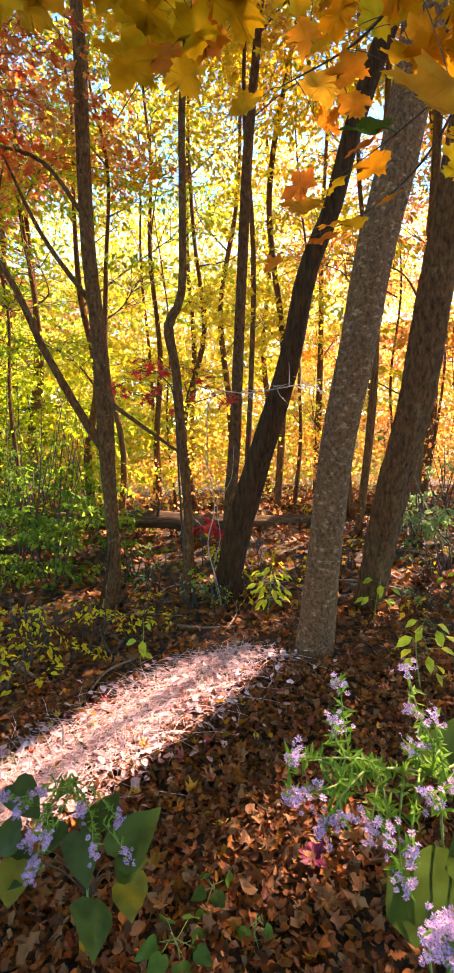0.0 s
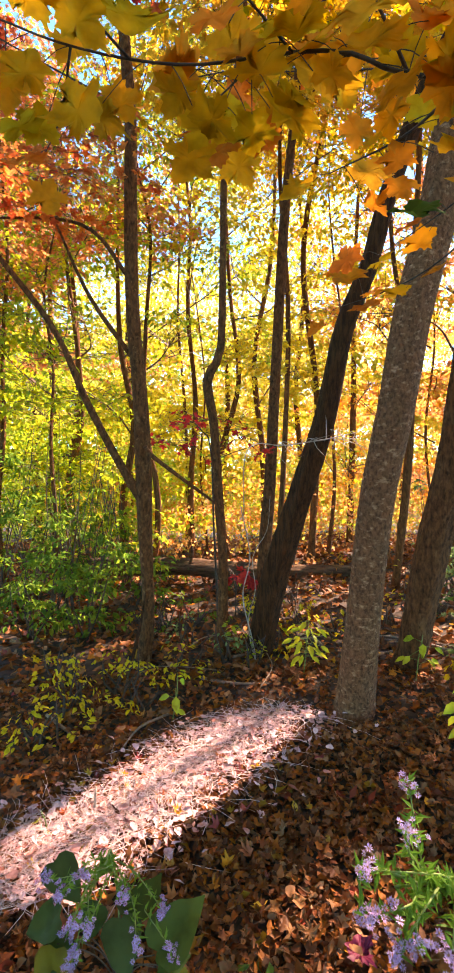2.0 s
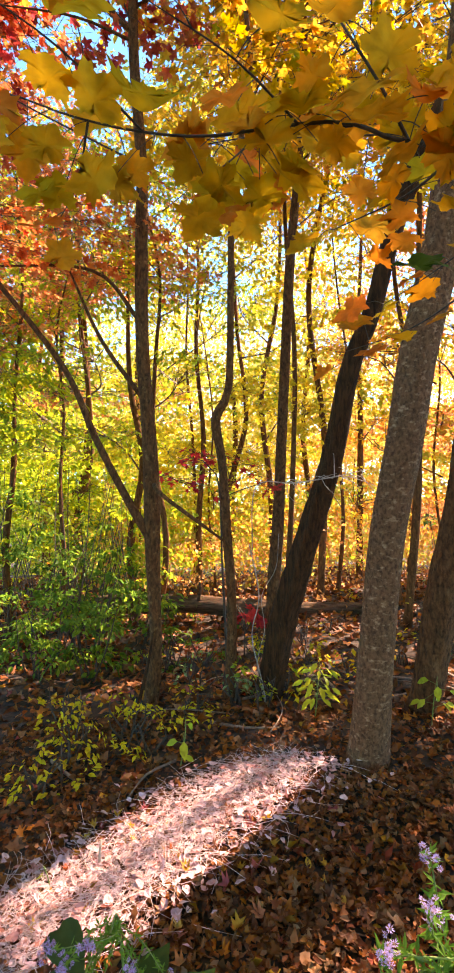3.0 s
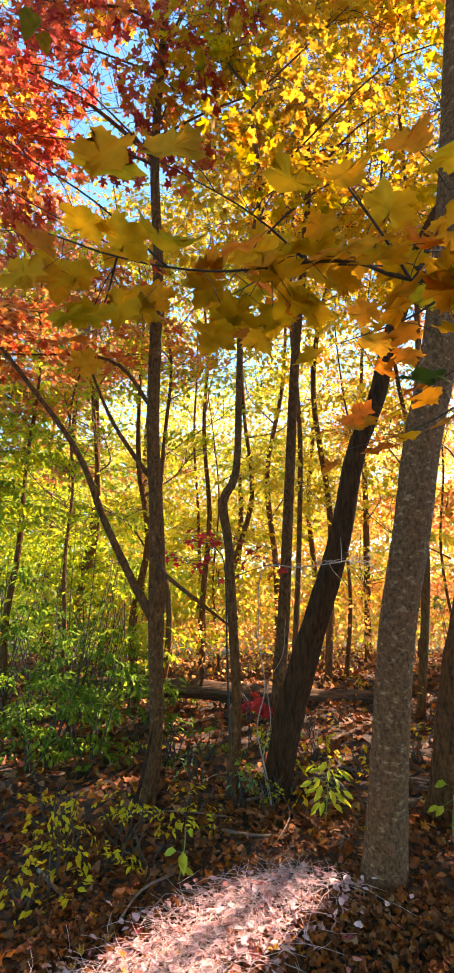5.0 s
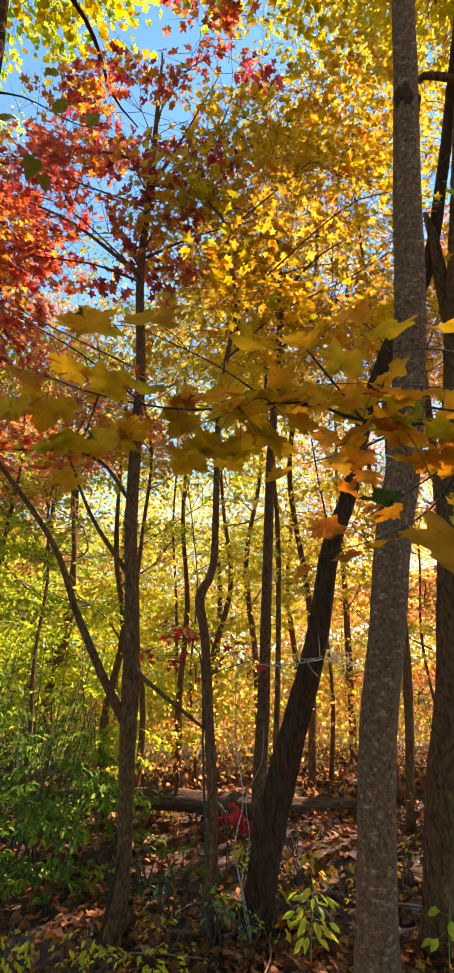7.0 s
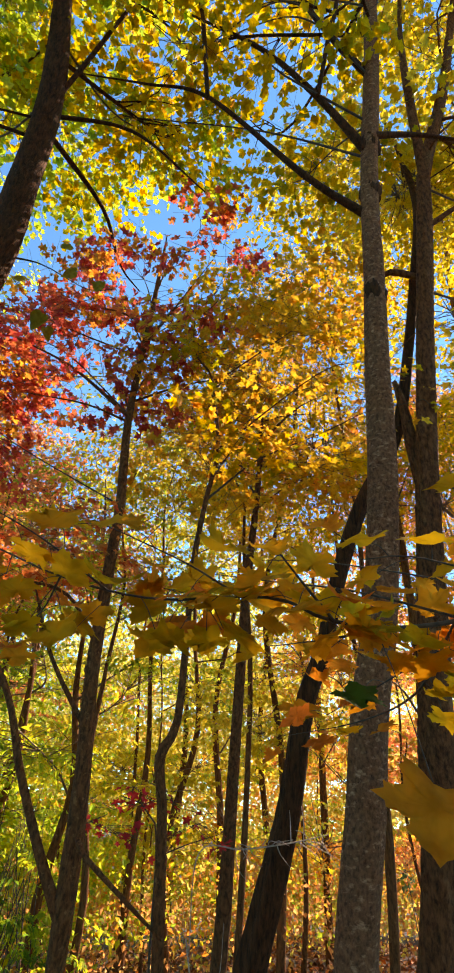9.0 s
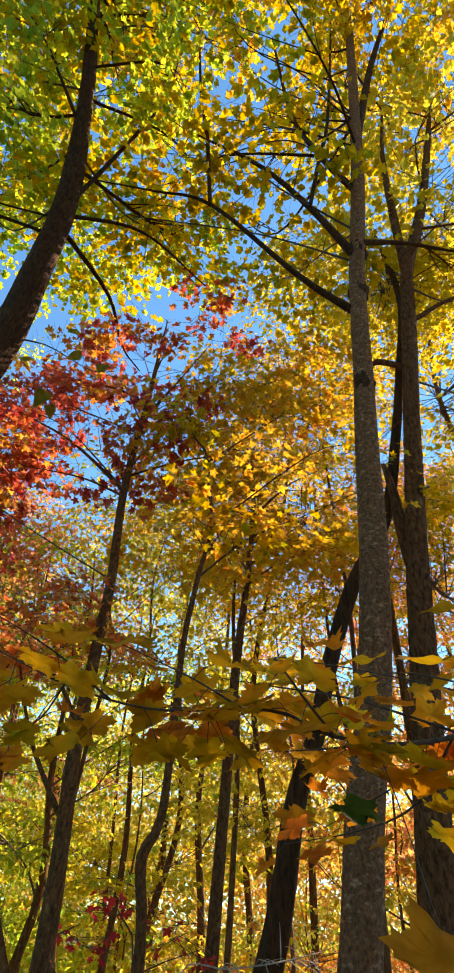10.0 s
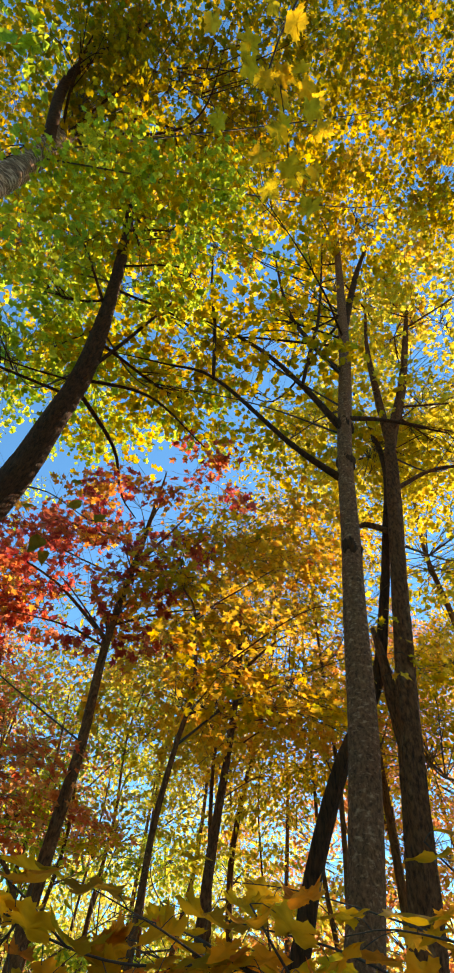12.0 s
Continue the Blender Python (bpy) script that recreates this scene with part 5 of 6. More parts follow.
# ---- the maple branch that hangs in front of the camera ----
def near_branch():
    rs = np.random.RandomState(55)
    root = thing("maple_branch", (0, 0, 0), "hanging maple branch with broad gold and olive leaves", "branch")
    main = [(1.224, 1.136, 2.506, 0.0096), (0.685, 0.905, 2.251, 0.0064), (0.354, 0.812, 2.137, 0.0044), (0.177, 0.790, 2.129, 0.0036), (0.092, 0.790, 2.163, 0.0032), (0.007, 0.790, 2.167, 0.0028), (-0.131, 0.790, 2.155, 0.0024),
            (-0.239, 0.790, 2.167, 0.0022), (-0.354, 0.790, 2.198, 0.0019), (-0.470, 0.790, 2.244, 0.0016), (-0.585, 0.828, 2.283, 0.0010)]
    stem("stem", main, M_TWIG, root, 7, 0.03, 0.1)
    twigs = [[(0.177, 0.790, 2.129, 0.0032), (0.116, 0.713, 2.160, 0.0024), (0.054, 0.674, 2.221, 0.0016)],
             [(0.270, 0.798, 2.129, 0.0032), (0.223, 0.982, 2.160, 0.0024), (0.108, 1.136, 2.182, 0.0012)],
             [(0.417, 0.82, 2.16, 0.003), (0.45, 1.2, 2.1, 0.003), (0.38, 1.5, 2.08, 0.002), (0.2, 1.68, 2.06, 0.001)],
             [(-0.046, 0.790, 2.160, 0.0024), (-0.100, 0.905, 2.198, 0.0016), (-0.162, 1.021, 2.237, 0.0010)],
             [(-0.239, 0.790, 2.167, 0.0024), (-0.331, 0.674, 2.206, 0.0016), (-0.431, 0.597, 2.237, 0.0008)],
             [(0.570, 0.867, 2.206, 0.0040), (0.469, 0.713, 2.275, 0.0024), (0.339, 0.597, 2.314, 0.0016)],
             [(0.647, 0.905, 2.237, 0.0040), (0.454, 1.021, 2.328, 0.0024), (0.223, 1.098, 2.391, 0.0016), (0.031, 1.136, 2.405, 0.0008)],
             [(0.454, 0.843, 2.160, 0.0032), (0.262, 0.944, 2.251, 0.0024), (0.069, 0.982, 2.283, 0.0016), (-0.100, 1.021, 2.314, 0.0008)],
             [(-0.331, 0.790, 2.190, 0.0024), (-0.393, 0.905, 2.160, 0.0016), (-0.485, 1.021, 2.144, 0.0008)],
             [(0.007, 0.790, 2.167, 0.0024), (-0.085, 0.674, 2.174, 0.0016), (-0.192, 0.597, 2.190, 0.0008)],
             [(0.092, 0.790, 2.160, 0.0024), (-0.046, 0.905, 2.237, 0.0016), (-0.200, 0.982, 2.275, 0.0008)],
             [(0.685, 0.905, 2.251, 0.004), (0.48, 0.80, 2.24, 0.0026), (0.30, 0.70, 2.22, 0.0016), (0.20, 0.66, 2.19, 0.0008)],
             [(0.60, 0.88, 2.22, 0.0036), (0.46, 1.05, 2.16, 0.0026), (0.34, 1.18, 2.10, 0.0016), (0.24, 1.24, 2.05, 0.0008)]]
    for t in twigs:
        stem("twig", t, M_TWIG, root, 5, 0.03)
    spots = []
    for line, n in [(main[1:], 28)] + [(t, 6 if k in (4, 8, 9) else 11) for k, t in enumerate(twigs)]:
        c = curve_points(line, 0.02)
        for k in 0.04 + 0.96 * np.linspace(0.1, 1, n) ** 1.35:
            spots.append(c[min(len(c) - 1, int(k * len(c)))][:3])
    for k, p in enumerate(spots):
        a = rs.uniform(0, 6.28)
        d = np.array([math.cos(a), math.sin(a), rs.uniform(-0.3, 0.1)])
        q = p + d * rs.uniform(0.02, 0.075) + [0, 0, rs.uniform(-0.055, 0.03)]
        stem("leaf_stalk", [(*p, 0.0009), (*((p + q) / 2 + [0, 0, 0.006]), 0.0008), (*q, 0.0007)], M_TWIG, root, 4, 0.02)
        nrm = np.array([rs.normal(0, 0.2), rs.normal(0, 0.2), 1.0])
        one_leaf(q, d + [0, 0, -0.12], nrm, rs.uniform(0.055, 0.1), WAVY_MAPLE[k % 6], M_NEAR, root)
    # larger leaves at the end of the lowest twigs
    one_leaf((0.241, 0.602, 1.870), (-0.3, -0.75, -0.6), (0, -0.62, 0.78), 0.115, WAVY_MAPLE[1], M_NEAR, root, "leaf", "large gold leaf")
    one_leaf((0.288, 1.075, 2.074), (-0.4, -0.75, -0.44), (0, -0.5, 0.85), 0.1, WAVY_MAPLE[2], M_NEAR_GREEN, root, "leaf", "leaf that is still green")
    one_leaf((0.241, 1.540, 2.121), (-0.5, -0.6, -0.4), (0, -0.5, 0.85), 0.12, WAVY_MAPLE[3], M_NEAR, root)
    for q in ((0.241, 0.602, 1.870), (0.288, 1.075, 2.074), (0.241, 1.540, 2.121)):
        c = np.array([(*p,) for p in spots])
        p = c[np.argmin(np.linalg.norm(c - np.array(q), axis=1))]
        stem("leaf_stalk", [(*p, 0.0012), (*((p + np.array(q)) / 2 + [0, 0, 0.015]), 0.001), (*q, 0.0008)], M_TWIG, root, 4, 0.02)
    return root


near_branch()


def hanging_leaves(name, label, foot, line, spots, size, mat, seed, shapes=WAVY_MAPLE, wide=0.03):
    """A thin twig with a few broad leaves that hang singly from it."""
    rs = np.random.RandomState(seed)
    root = thing(name, (0, 0, 0), label, "branch")
    stem("stem", [(*foot, 0.012)] + [(*q, 0.006 - 0.004 * k / len(line)) for k, q in enumerate(line)], M_TWIG, root, 6, 0.08, 0.1, seed)
    path = curve_points([(*q, 1) for q in line], 0.03)[:, :3]
    for k, q in enumerate(spots):
        q = np.array(q, float)
        p = path[np.argmin(np.linalg.norm(path - q, axis=1))]
        stem("leaf_stalk", [(*p, 0.0018), (*((p + q) / 2 + rs.normal(0, wide * 0.3, 3)), 0.0014), (*q, 0.001)], M_TWIG, root, 4, 0.05)
        a = rs.uniform(0, 6.28)
        one_leaf(q, (math.cos(a), math.sin(a), -0.45), (rs.normal(0, 0.4), rs.normal(0, 0.4), 1), size * rs.uniform(0.75, 1.15), shapes[(k + seed) % 5], mat, root)
    return root


rs = np.random.RandomState(58)
OVER = [(-0.10, -0.82, 5.34), (-0.08, -0.66, 5.23), (-0.02, -0.48, 5.12), (0.03, -0.29, 4.99)]
hanging_leaves("overhead_branch", "thin overhead branch with bright golden leaves", (1.5, -4.5, 6.6), [(0.7, -2.6, 6.1)] + OVER,
               [np.array(OVER[k % 4]) + rs.normal(0, 1, 3) * [0.13, 0.12, 0.05] - [0, 0, 0.04] for k in range(26)], 0.12, M_SUNLIT, 4)
hanging_leaves("hanging_branch", "thin twig with a few broad olive leaves", (-1.9, 2.23, 5.4), [(-1.65, 2.35, 5.5), (-1.45, 2.4, 5.42), (-1.2, 2.4, 5.25), (-1.0, 2.35, 5.2)],
               [(-1.28, 2.30, 5.33), (-1.48, 2.39, 4.94), (-1.45, 2.42, 4.83), (-1.06, 2.35, 5.19), (-1.38, 2.24, 5.51), (-1.64, 2.31, 5.19)], 0.15, M_OLIVE_BROAD, 7, WAVY_HEART)

# ---- asters ----
def flower_head(rs):
    """One small daisy: a ring of narrow petals round a low centre."""
    n = 11
    v, f = [], []
    for k in range(n):
        a = 2 * math.pi * k / n + rs.uniform(-0.1, 0.1)
        c, s, up = math.cos(a), math.sin(a), rs.uniform(-0.1, 0.45)
        ln = rs.uniform(0.8, 1.1)
        for along, side in ((0.15, 0.0), (0.6, 0.13), (1.0, 0.0), (0.6, -0.13)):
            v.append((c * along * ln - s * side, s * along * ln + c * side, up * along))
        f.append((4 * k, 4 * k + 1, 4 * k + 2, 4 * k + 3))
    return np.array(v), np.array(f)


BLOOMS = []
for k in range(6):
    v, f = flower_head(np.random.RandomState(800 + k))
    me = bpy.data.meshes.new("flower")
    me.from_pydata(v.tolist(), [], f.tolist())
    me.materials.append(M_PETAL)
    BLOOMS.append(me)
v, f = tube([(0, 0, -0.16, 0.13), (0, 0, 0.02, 0.2), (0, 0, 0.22, 0.1)], 6, 0.1)
CENTRE = bpy.data.meshes.new("flower_centre")
CENTRE.from_pydata(v.tolist(), [], f.tolist())
CENTRE.materials.append(M_DISC)


def aster(name, label, foot, tips, heads, seed, head_size=0.0085, spine=()):
    rs = np.random.RandomState(seed)
    root = thing(name, (0, 0, 0), label, "flower")
    foot = np.array(foot, float)
    crownpt = np.mean(np.array(tips), 0) * 0.7 + np.array([foot[0], foot[1], np.mean(np.array(tips)[:, 2]) * 0.9]) * 0.3
    base = np.array([foot[0], foot[1], float(ground_z(foot[0], foot[1])) - 0.03])
    hub = np.array([(base[0] + crownpt[0]) / 2, (base[1] + crownpt[1]) / 2, base[2] + (crownpt[2] - base[2]) * 0.85])
    line = [(*base, 0.004)] + ([(*q, 0.0024 - 0.0004 * k) for k, q in enumerate(spine)] or [(*((base + hub) / 2 + [0.01, 0.01, 0.03]), 0.0035), (*hub, 0.0028), (*crownpt, 0.002)])
    stem("stem", line, M_STEM, root, 6, 0.04)
    at = []
    if spine:
        along = curve_points(line[1:], 0.005)[:, :3]
        at.append(along[rs.randint(0, len(along), 110)])
    for tip in tips:
        tip = np.array(tip, float)
        start = hub + (crownpt - hub) * rs.uniform(0.2, 1.0)
        if spine:
            start = along[max(0, np.argmin(np.linalg.norm(along - tip, axis=1)) - rs.randint(4, 16))]
        mid = (start + tip) / 2 + rs.normal(0, 0.012, 3)
        stem("branch", [(*start, 0.0016), (*mid, 0.0012), (*tip, 0.0008)], M_STEM, root, 5, 0.03)
        c = curve_points([(*start, 1), (*mid, 1), (*tip, 1)], 0.006)[:, :3]
        at.append(c[rs.randint(0, len(c), 52)])
        for k in range(heads):
            p = tip + rs.normal(0, 0.0064, 3)
            way = Vector(rs.normal(0, 0.6, 3) + np.array([0, -0.4, 1])).normalized()
            ob = new("flower", BLOOMS[rs.randint(6)])
            ob.parent = root
            ob.matrix_basis = Matrix.Translation(p) @ way.to_track_quat("Z", "Y").to_matrix().to_4x4() @ Matrix.Scale(head_size * rs.uniform(0.75, 1.2), 4)
            eye_ob = new("flower_centre", CENTRE)
            eye_ob.parent = ob
    at = np.vstack(at)
    n = len(at)
    tagged(leaves("foliage", at, rs.normal(0, 1, (n, 3)), rs.normal(0, 0.5, (n, 3)) + [0, -0.3, 1], rs.uniform(0.008, 0.021, n), T_NARROW, M_ASTER_LEAF, root, "narrow green leaves"), kind="stuff")
    return root


aster("aster", "leaning lilac aster in bloom, lit by the sun", (0.42, 0.62),
      [(0.071, 0.50, 1.15), (0.066, 0.48, 1.121), (0.085, 0.48, 1.125), (0.121, 0.52, 1.174), (0.135, 0.58, 1.193), (0.222, 0.60, 1.199), (0.217, 0.55, 1.128), (0.163, 0.48, 1.075),
       (0.189, 0.48, 1.061), (0.176, 0.46, 1.045), (0.214, 0.50, 1.109), (0.114, 0.48, 1.096), (0.098, 0.48, 1.086), (0.22, 0.57, 1.166), (0.247, 0.57, 1.15), (0.149, 0.48, 1.093), (0.26, 0.54, 1.09)], 18, 501, 0.0045, [(0.319, 0.565, 1.017), (0.247, 0.563, 1.083), (0.175, 0.546, 1.105), (0.107, 0.527, 1.113)])
aster("aster", "low lilac aster close by in bloom", (0.42, 0.48), [(0.196, 0.42, 1.035), (0.2, 0.42, 1.012), (0.212, 0.42, 1.046), (0.212, 0.42, 1.016), (0.19, 0.42, 1.02), (0.222, 0.42, 1.03), (0.206, 0.43, 1.03)], 30, 502, 0.0045)
aster("aster", "lilac aster in shade among heart-shaped leaves", (-0.4, 1.3),
      [(-0.331, 0.82, 0.86), (-0.365, 0.82, 0.829), (-0.337, 0.80, 0.798), (-0.311, 0.80, 0.792), (-0.334, 0.80, 0.745), (-0.341, 0.80, 0.715), (-0.226, 0.78, 0.787), (-0.173, 0.80, 0.763),
       (-0.196, 0.84, 0.794), (-0.263, 0.84, 0.806), (-0.35, 0.81, 0.77), (-0.4, 0.84, 0.83)], 20, 503, 0.0052)

# broad heart-shaped leaves below the shaded asters
broad = thing("broadleaf_herb", (0, 0, 0), "herb with broad heart-shaped green leaves", "plant")
hub = np.array([-0.42, 1.4, float(ground_z(-0.42, 1.4))])
BROAD = [((-0.283, 0.893, 0.730), (0.29, -0.62, -0.73), (0.15, -0.8, 0.5), 0.095, M_BROAD),
         ((-0.269, 0.891, 0.718), (0.47, 0.79, 0.39), (-0.3, -0.6, 0.7), 0.095, M_BROAD),
         ((-0.214, 0.867, 0.684), (0.68, 0.41, 0.61), (0.1, -0.6, 0.75), 0.119, M_BROAD),
         ((-0.247, 0.851, 0.633), (-0.00, -0.39, -0.92), (-0.2, -0.85, 0.4), 0.110, M_BROAD),
         ((-0.186, 0.874, 0.657), (0.12, -0.33, -0.93), (0.25, -0.85, 0.4), 0.092, M_BROAD_OLD),
         ((-0.353, 0.860, 0.711), (-0.64, -0.66, -0.39), (0.1, -0.75, 0.6), 0.082, M_BROAD),
         ((-0.412, 0.904, 0.819), (0.71, -0.42, -0.56), (0.0, -0.7, 0.7), 0.086, M_BROAD),
         ((-0.376, 0.865, 0.748), (-0.91, -0.05, -0.42), (0.0, -0.6, 0.7), 0.083, M_BROAD),
         ((-0.209, 0.856, 0.673), (0.94, 0.33, 0.09), (0.1, -0.7, 0.7), 0.064, M_BROAD),
         ((-0.379, 0.841, 0.719), (-0.12, -0.47, -0.87), (0.2, -0.85, 0.4), 0.083, M_BROAD_OLD),
         ((-0.320, 0.904, 0.740), (-0.40, -0.56, -0.73), (-0.1, -0.75, 0.6), 0.064, M_BROAD)]
for p, d, n, s, mat in BROAD:
    p = np.array(p)
    stem("leaf_stalk", [(*hub, 0.002), (*((hub + p) / 2 + [0, 0, 0.03]), 0.0016), (*p, 0.0012)], M_TWIG, broad, 5, 0.04)
    one_leaf(p, d, n, s, WAVY_HEART[int(s * 1000) % 5], mat, broad)
broad2 = thing("broadleaf_herb", (0, 0, 0), "broad green leaves beneath the sunlit asters", "plant")
hub = np.array([0.42, 0.75, float(ground_z(0.42, 0.75))])
for p, d, n, s in [((0.24, 0.6, 0.96), (0.1, -0.2, -1), (0.1, -0.9, 0.4), 0.15), ((0.3, 0.6, 1.0), (0.4, -0.2, -0.7), (0, -0.9, 0.4), 0.14), ((0.27, 0.6, 1.05), (0.3, 0.1, 0.5), (0, -0.8, 0.6), 0.1)]:
    p = np.array(p)
    stem("leaf_stalk", [(*hub, 0.003), (*((hub + p) / 2), 0.0025), (*p, 0.0015)], M_STEM, broad2, 5, 0.04)
    one_leaf(p, d, n, s, WAVY_HEART[int(p[0] * 100) % 5], M_BROAD, broad2)

# ---- fallen leaves ----
def litter(name, count, seed, x0, x1, y0, y1, size, shape, mat, label, lift=0.0, tilt=0.62):
    rs = np.random.RandomState(seed)
    x, y = rs.uniform(x0, x1, count), rs.uniform(y0, y1, count)
    z = ground_z(x, y) + rs.uniform(0.0, 0.035, count) + lift
    axis = rs.normal(0, 1, (count, 3)) * [1, 1, 0.25]
    normal = np.array([0, 0, 1.0]) + rs.normal(0, tilt, (count, 3))
    ob = leaves(name, np.stack([x, y, z], -1), axis, normal, size * rs.uniform(0.5, 1.25, count), shape, mat, ground, "", True)
    return tagged(ob, label, kind="stuff")


for k in range(7):
    base = (T_BROWN_HEART, T_HEART, T_CURLED_OVAL, T_OVAL, T_BROWN_OAK, T_BROWN_MAPLE, T_OVAL)[k]
    litter("leaf_litter", 1300 if k in (0, 4, 5) else 2300, 610 + k, -1.9, 1.9, 0.7, 3.7, (0.052, 0.044, 0.048, 0.036, 0.058, 0.06, 0.044)[k], crumpled(base, k, 0.1), M_LITTER, "curled brown fallen leaves")
    litter("leaf_litter", 1500, 620 + k, -4.5, 4.5, 3.4, 9.5, 0.09, crumpled((T_OVAL, T_HEART, T_CURLED_OVAL, T_OVAL, T_HEART, T_MAPLE, T_OVAL)[k], 20 + k, 0.1), M_LITTER, "brown leaf litter")
for k in range(6):
    base = (T_CURLED_OVAL, T_OVAL, T_HEART, T_CURL, T_OVAL, T_CURLED_OVAL)[k]
    litter("leaf_litter", 1900, 660 + k, -1.1, 1.25, 0.85, 2.75, (0.036, 0.03, 0.034, 0.042, 0.04, 0.03)[k], crumpled(crumpled(base, 70 + k, 0.16), 80 + k, 0.16), M_LITTER, "small crumpled brown leaves", 0.012, 0.9)
for k in range(3):
    litter("leaf_litter", 170, 630 + k, -1.8, 1.8, 0.7, 4.5, 0.06, crumpled(crumpled((T_CURL, T_HEART, T_OVAL)[k], 30 + k, 0.16), 33 + k, 0.16), M_LITTER_BRIGHT, "orange, yellow and red fallen leaves")
def sunlit_scraps(count, seed, size, shape):
    """Leaf scraps along the strip of dry straw, coloured pale to brighten the sun fleck."""
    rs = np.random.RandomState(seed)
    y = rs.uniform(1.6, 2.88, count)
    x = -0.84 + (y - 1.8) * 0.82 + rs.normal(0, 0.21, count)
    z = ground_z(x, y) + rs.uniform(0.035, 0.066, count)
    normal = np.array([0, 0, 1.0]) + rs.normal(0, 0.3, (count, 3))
    ob = leaves("leaf_litter", np.stack([x, y, z], -1), rs.normal(0, 1, (count, 3)) * [1, 1, 0.2], normal, size * rs.uniform(0.5, 1.2, count), shape, M_LITTER_SUNLIT, ground)
    return tagged(ob, "leaf scraps among dry straw, paled to brighten the sun fleck", kind="stuff")


litter("leaf_litter", 70, 655, -0.85, 0.0, 1.65, 2.5, 0.05, crumpled(crumpled(T_CURL, 66, 0.18), 67, 0.18), M_LITTER_BRIGHT, "orange and yellow fallen leaves on the straw", 0.025)
sunlit_scraps(1050, 651, 0.042, crumpled(T_OVAL, 61, 0.1))
sunlit_scraps(750, 652, 0.048, crumpled(T_BROWN_HEART, 62, 0.1))
litter("leaf_litter", 900, 605, -4.0, 4.0, 3.4, 9.0, 0.085, crumpled(T_MAPLE, 41), M_LITTER_BRIGHT, "bright fallen leaves in the litter")
litter("leaf_litter", 9000, 606, -9, 9, 8.5, 20, 0.14, T_RHOMB, M_LITTER, "distant brown leaf litter")
litter("leaf_litter", 4000, 607, -3, 3, -3, 0.9, 0.09, crumpled(T_CURL, 43), M_LITTER, "brown leaf litter")

# dry stalks, paled along the sun fleck to brighten it, and small sticks
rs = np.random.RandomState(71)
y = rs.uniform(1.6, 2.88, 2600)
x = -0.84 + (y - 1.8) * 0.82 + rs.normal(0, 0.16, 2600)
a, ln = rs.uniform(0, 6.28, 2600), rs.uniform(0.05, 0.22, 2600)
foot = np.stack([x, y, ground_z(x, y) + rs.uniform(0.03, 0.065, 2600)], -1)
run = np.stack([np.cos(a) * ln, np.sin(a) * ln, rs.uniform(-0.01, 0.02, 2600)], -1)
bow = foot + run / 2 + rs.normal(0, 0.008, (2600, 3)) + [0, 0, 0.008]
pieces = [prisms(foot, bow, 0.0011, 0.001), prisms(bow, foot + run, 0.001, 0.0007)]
tagged(mesh_object("dry_stalks", *join(pieces), M_STRAW, ground), "dry stalks and needles, paled to brighten the sun fleck", kind="stuff")
for k in range(26):
    x, y = rs.uniform(-1.6, 2.0), rs.uniform(2.9, 6.5)
    z = float(ground_z(x, y)) + 0.025
    a, ln, r = rs.uniform(0, 6.28), rs.uniform(0.2, 0.8), rs.uniform(0.004, 0.012)
    s = stem("stick", [(x, y, z, r), (x + math.cos(a) * ln / 2, y + math.sin(a) * ln / 2, z + rs.uniform(0, 0.03), r * 0.8), (x + math.cos(a + 0.2) * ln, y + math.sin(a + 0.2) * ln, z + rs.uniform(0, 0.02), r * 0.5)], M_STICK, None, 6, 0.06, 0.15, k)
    tagged(s, "dead stick lying among fallen leaves", "stick", "sticks on the forest floor")
s = stem("stick", [(-0.55, 2.5, 0.07, 0.012), (-0.2, 2.56, 0.085, 0.018), (0.05, 2.7, 0.1, 0.024), (0.22, 2.82, 0.115, 0.02)], M_STICK, None, 10, 0.04, 0.2, 9)
tagged(s, "pale weathered branch lying in the sun", "stick", "sticks on the forest floor")
s = stem("stick", [(-0.72, 2.08, 0.0, 0.006), (-0.715, 2.08, 0.12, 0.006), (-0.71, 2.075, 0.2, 0.004)], M_DRY, None, 6, 0.04, 0.2, 9)
tagged(s, "short dead stub standing in the litter", "stick", "sticks on the forest floor")

s = stem("stick", [(1.12, 3.65, 0.08, 0.03), (1.31, 3.47, 0.1, 0.032), (1.46, 3.15, 0.08, 0.02)], M_LOG, None, 10, 0.04, 0.25, 9)
tagged(s, "dark rotting branch lying beside a trunk", "stick", "sticks on the forest floor")

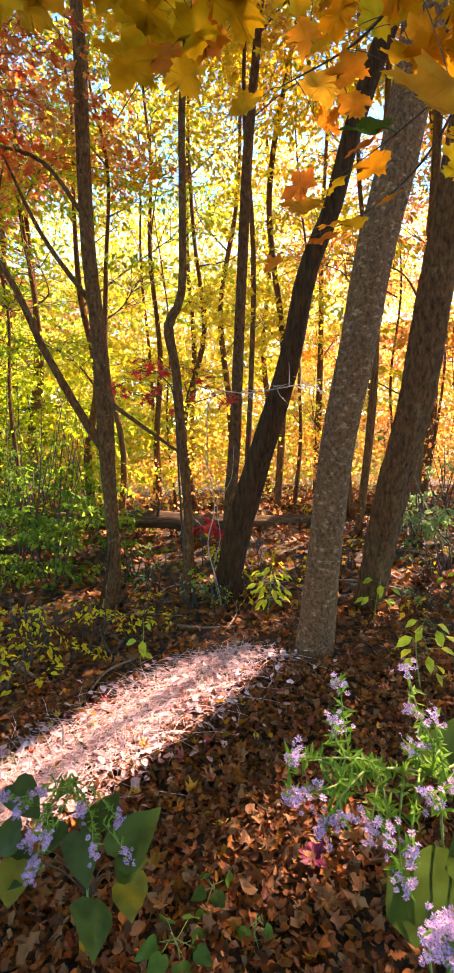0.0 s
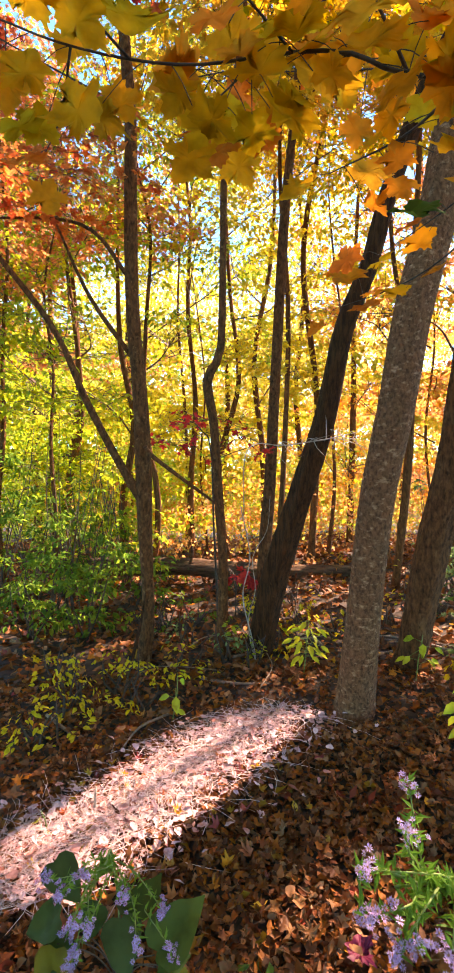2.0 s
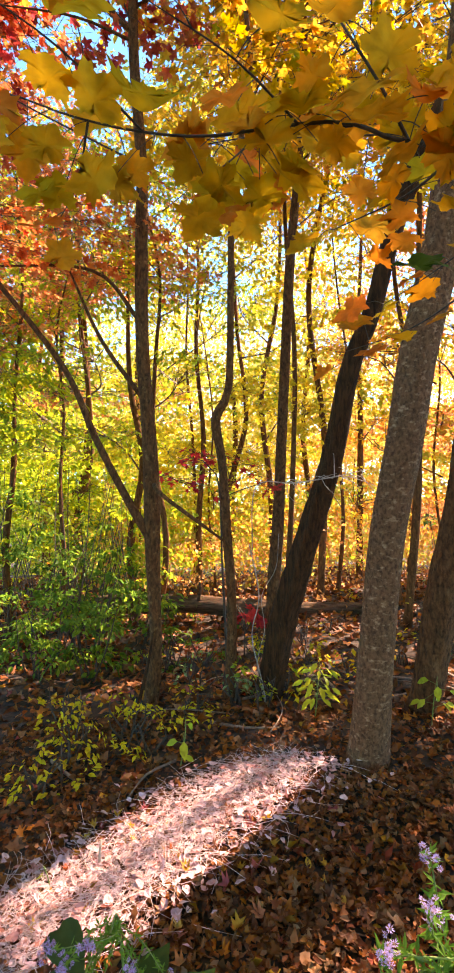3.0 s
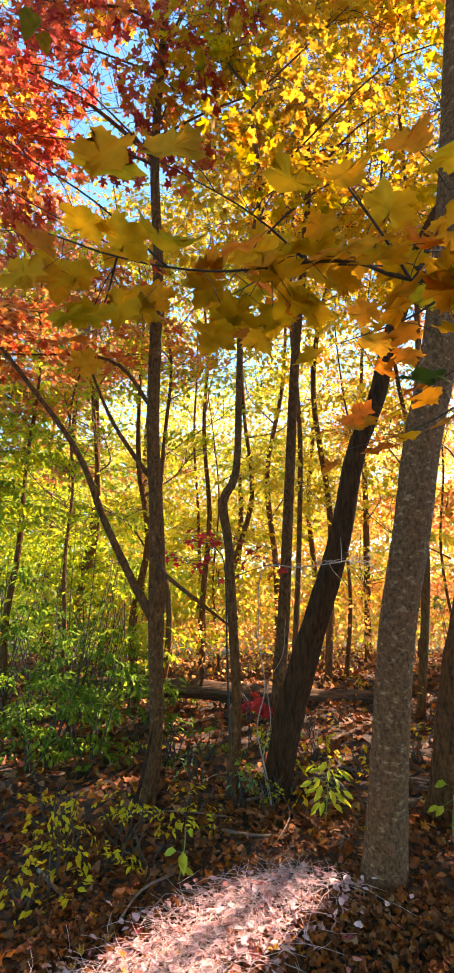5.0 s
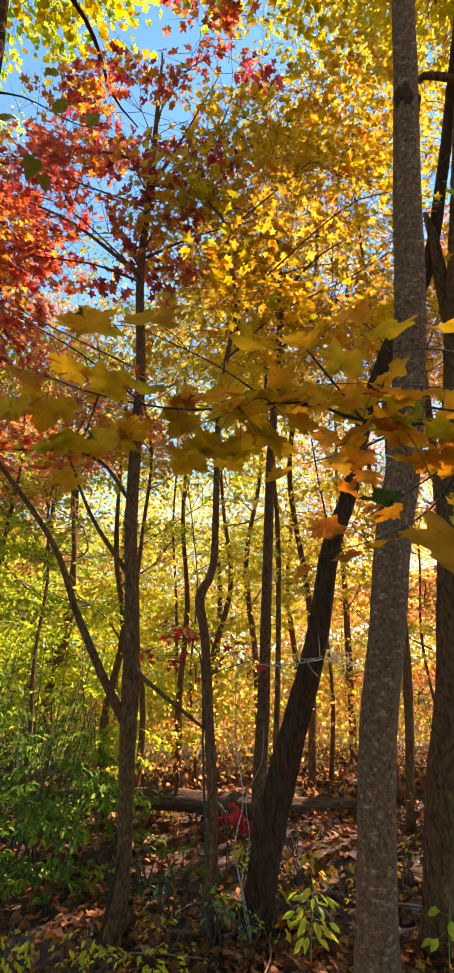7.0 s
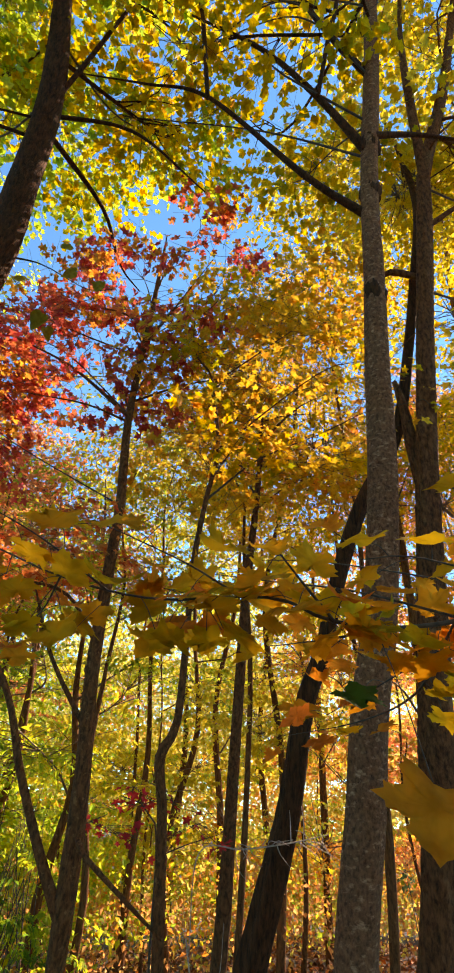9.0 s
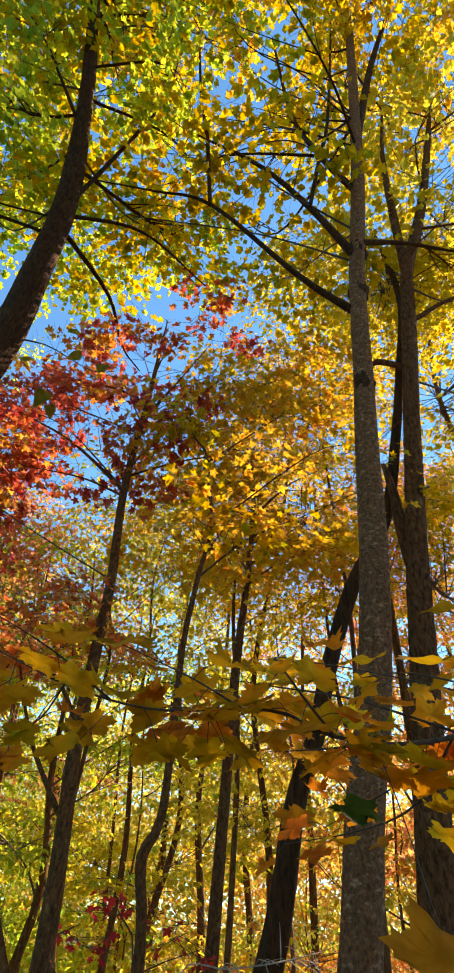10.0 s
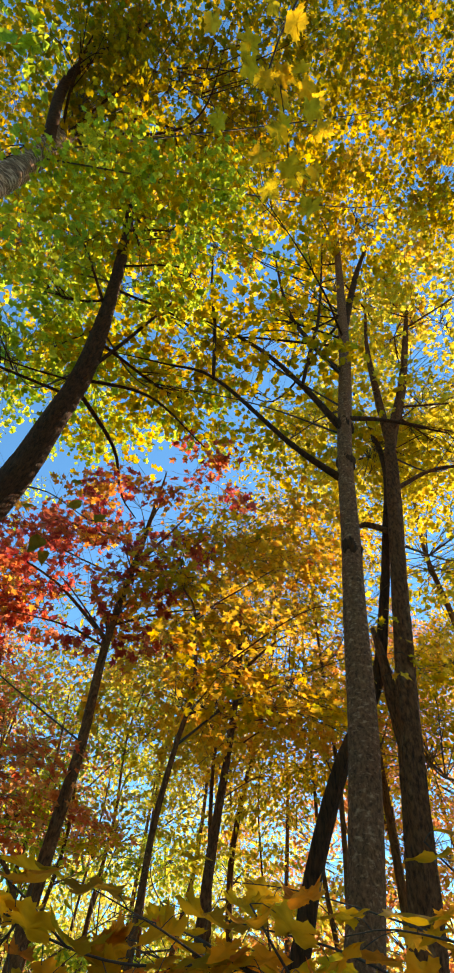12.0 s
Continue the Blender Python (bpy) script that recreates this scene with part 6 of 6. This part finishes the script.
# the nearest fallen leaves, one by one
rs = np.random.RandomState(72)
shapes = [T_BROWN_HEART, T_BROWN_OAK, T_CURLED_OVAL, T_BROWN_MAPLE]
meshes = []
for k in range(8):
    v, tf = crumpled(crumpled(shapes[k % 4], 50 + k, 0.14), 57 + k, 0.14)
    me = bpy.data.meshes.new("fallen_leaf")
    me.from_pydata(v.tolist(), [], tf.tolist())
    me.polygons.foreach_set("use_smooth", [True] * len(me.polygons))
    me.materials.append(M_LITTER_ONE)
    meshes.append(me)
for k in range(280):
    x, y = rs.uniform(-0.75, 0.95), rs.uniform(0.95, 2.3)
    ob = new("fallen_leaf", meshes[rs.randint(8)])
    ob.parent = ground
    ob.matrix_basis = pose(x, y, float(ground_z(x, y)) + 0.03 + rs.uniform(0, 0.015), rs.normal(0, 30), rs.normal(0, 30), rs.uniform(0, 360)) @ Matrix.Scale(rs.uniform(0.034, 0.066), 4)
# larger tan leaves on top of the litter
for k, (x, y, size) in enumerate([(0.11, 1.58, 0.120), (0.07, 1.63, 0.090), (0.15, 1.49, 0.100), (0.17, 1.63, 0.080), (-0.51, 1.24, 0.150), (0.26, 1.41, 0.100), (0.28, 1.32, 0.120), (0.45, 1.33, 0.120), (0.39, 1.25, 0.130), (0.08, 1.32, 0.100), (-0.13, 1.40, 0.090), (-0.07, 1.49, 0.070), (0.17, 1.22, 0.120), (0.39, 1.49, 0.080), (-0.19, 1.29, 0.090)]):
    ob = one_leaf((x, y, float(ground_z(x, y)) + 0.055), (rs.normal(), rs.normal(), 0.1), (rs.normal(0, 0.2), -0.2 + rs.normal(0, 0.2), 1), size * 0.62, crumpled(crumpled((T_BROWN_OAK, T_BROWN_HEART, WAVY_MAPLE[2], T_BROWN_OAK)[k % 4], 120 + k, 0.16), 150 + k, 0.16), M_TAN, ground, "fallen_leaf", "large tan fallen leaf")
pink = one_leaf((0.25, 1.47, float(ground_z(0.25, 1.47)) + 0.05), (0.3, -0.5, 0.1), (0.1, -0.4, 1), 0.085, crumpled(WAVY_MAPLE[4], 131, 0.14), M_PINK_LEAF, ground, "fallen_leaf", "magenta fallen maple leaf")
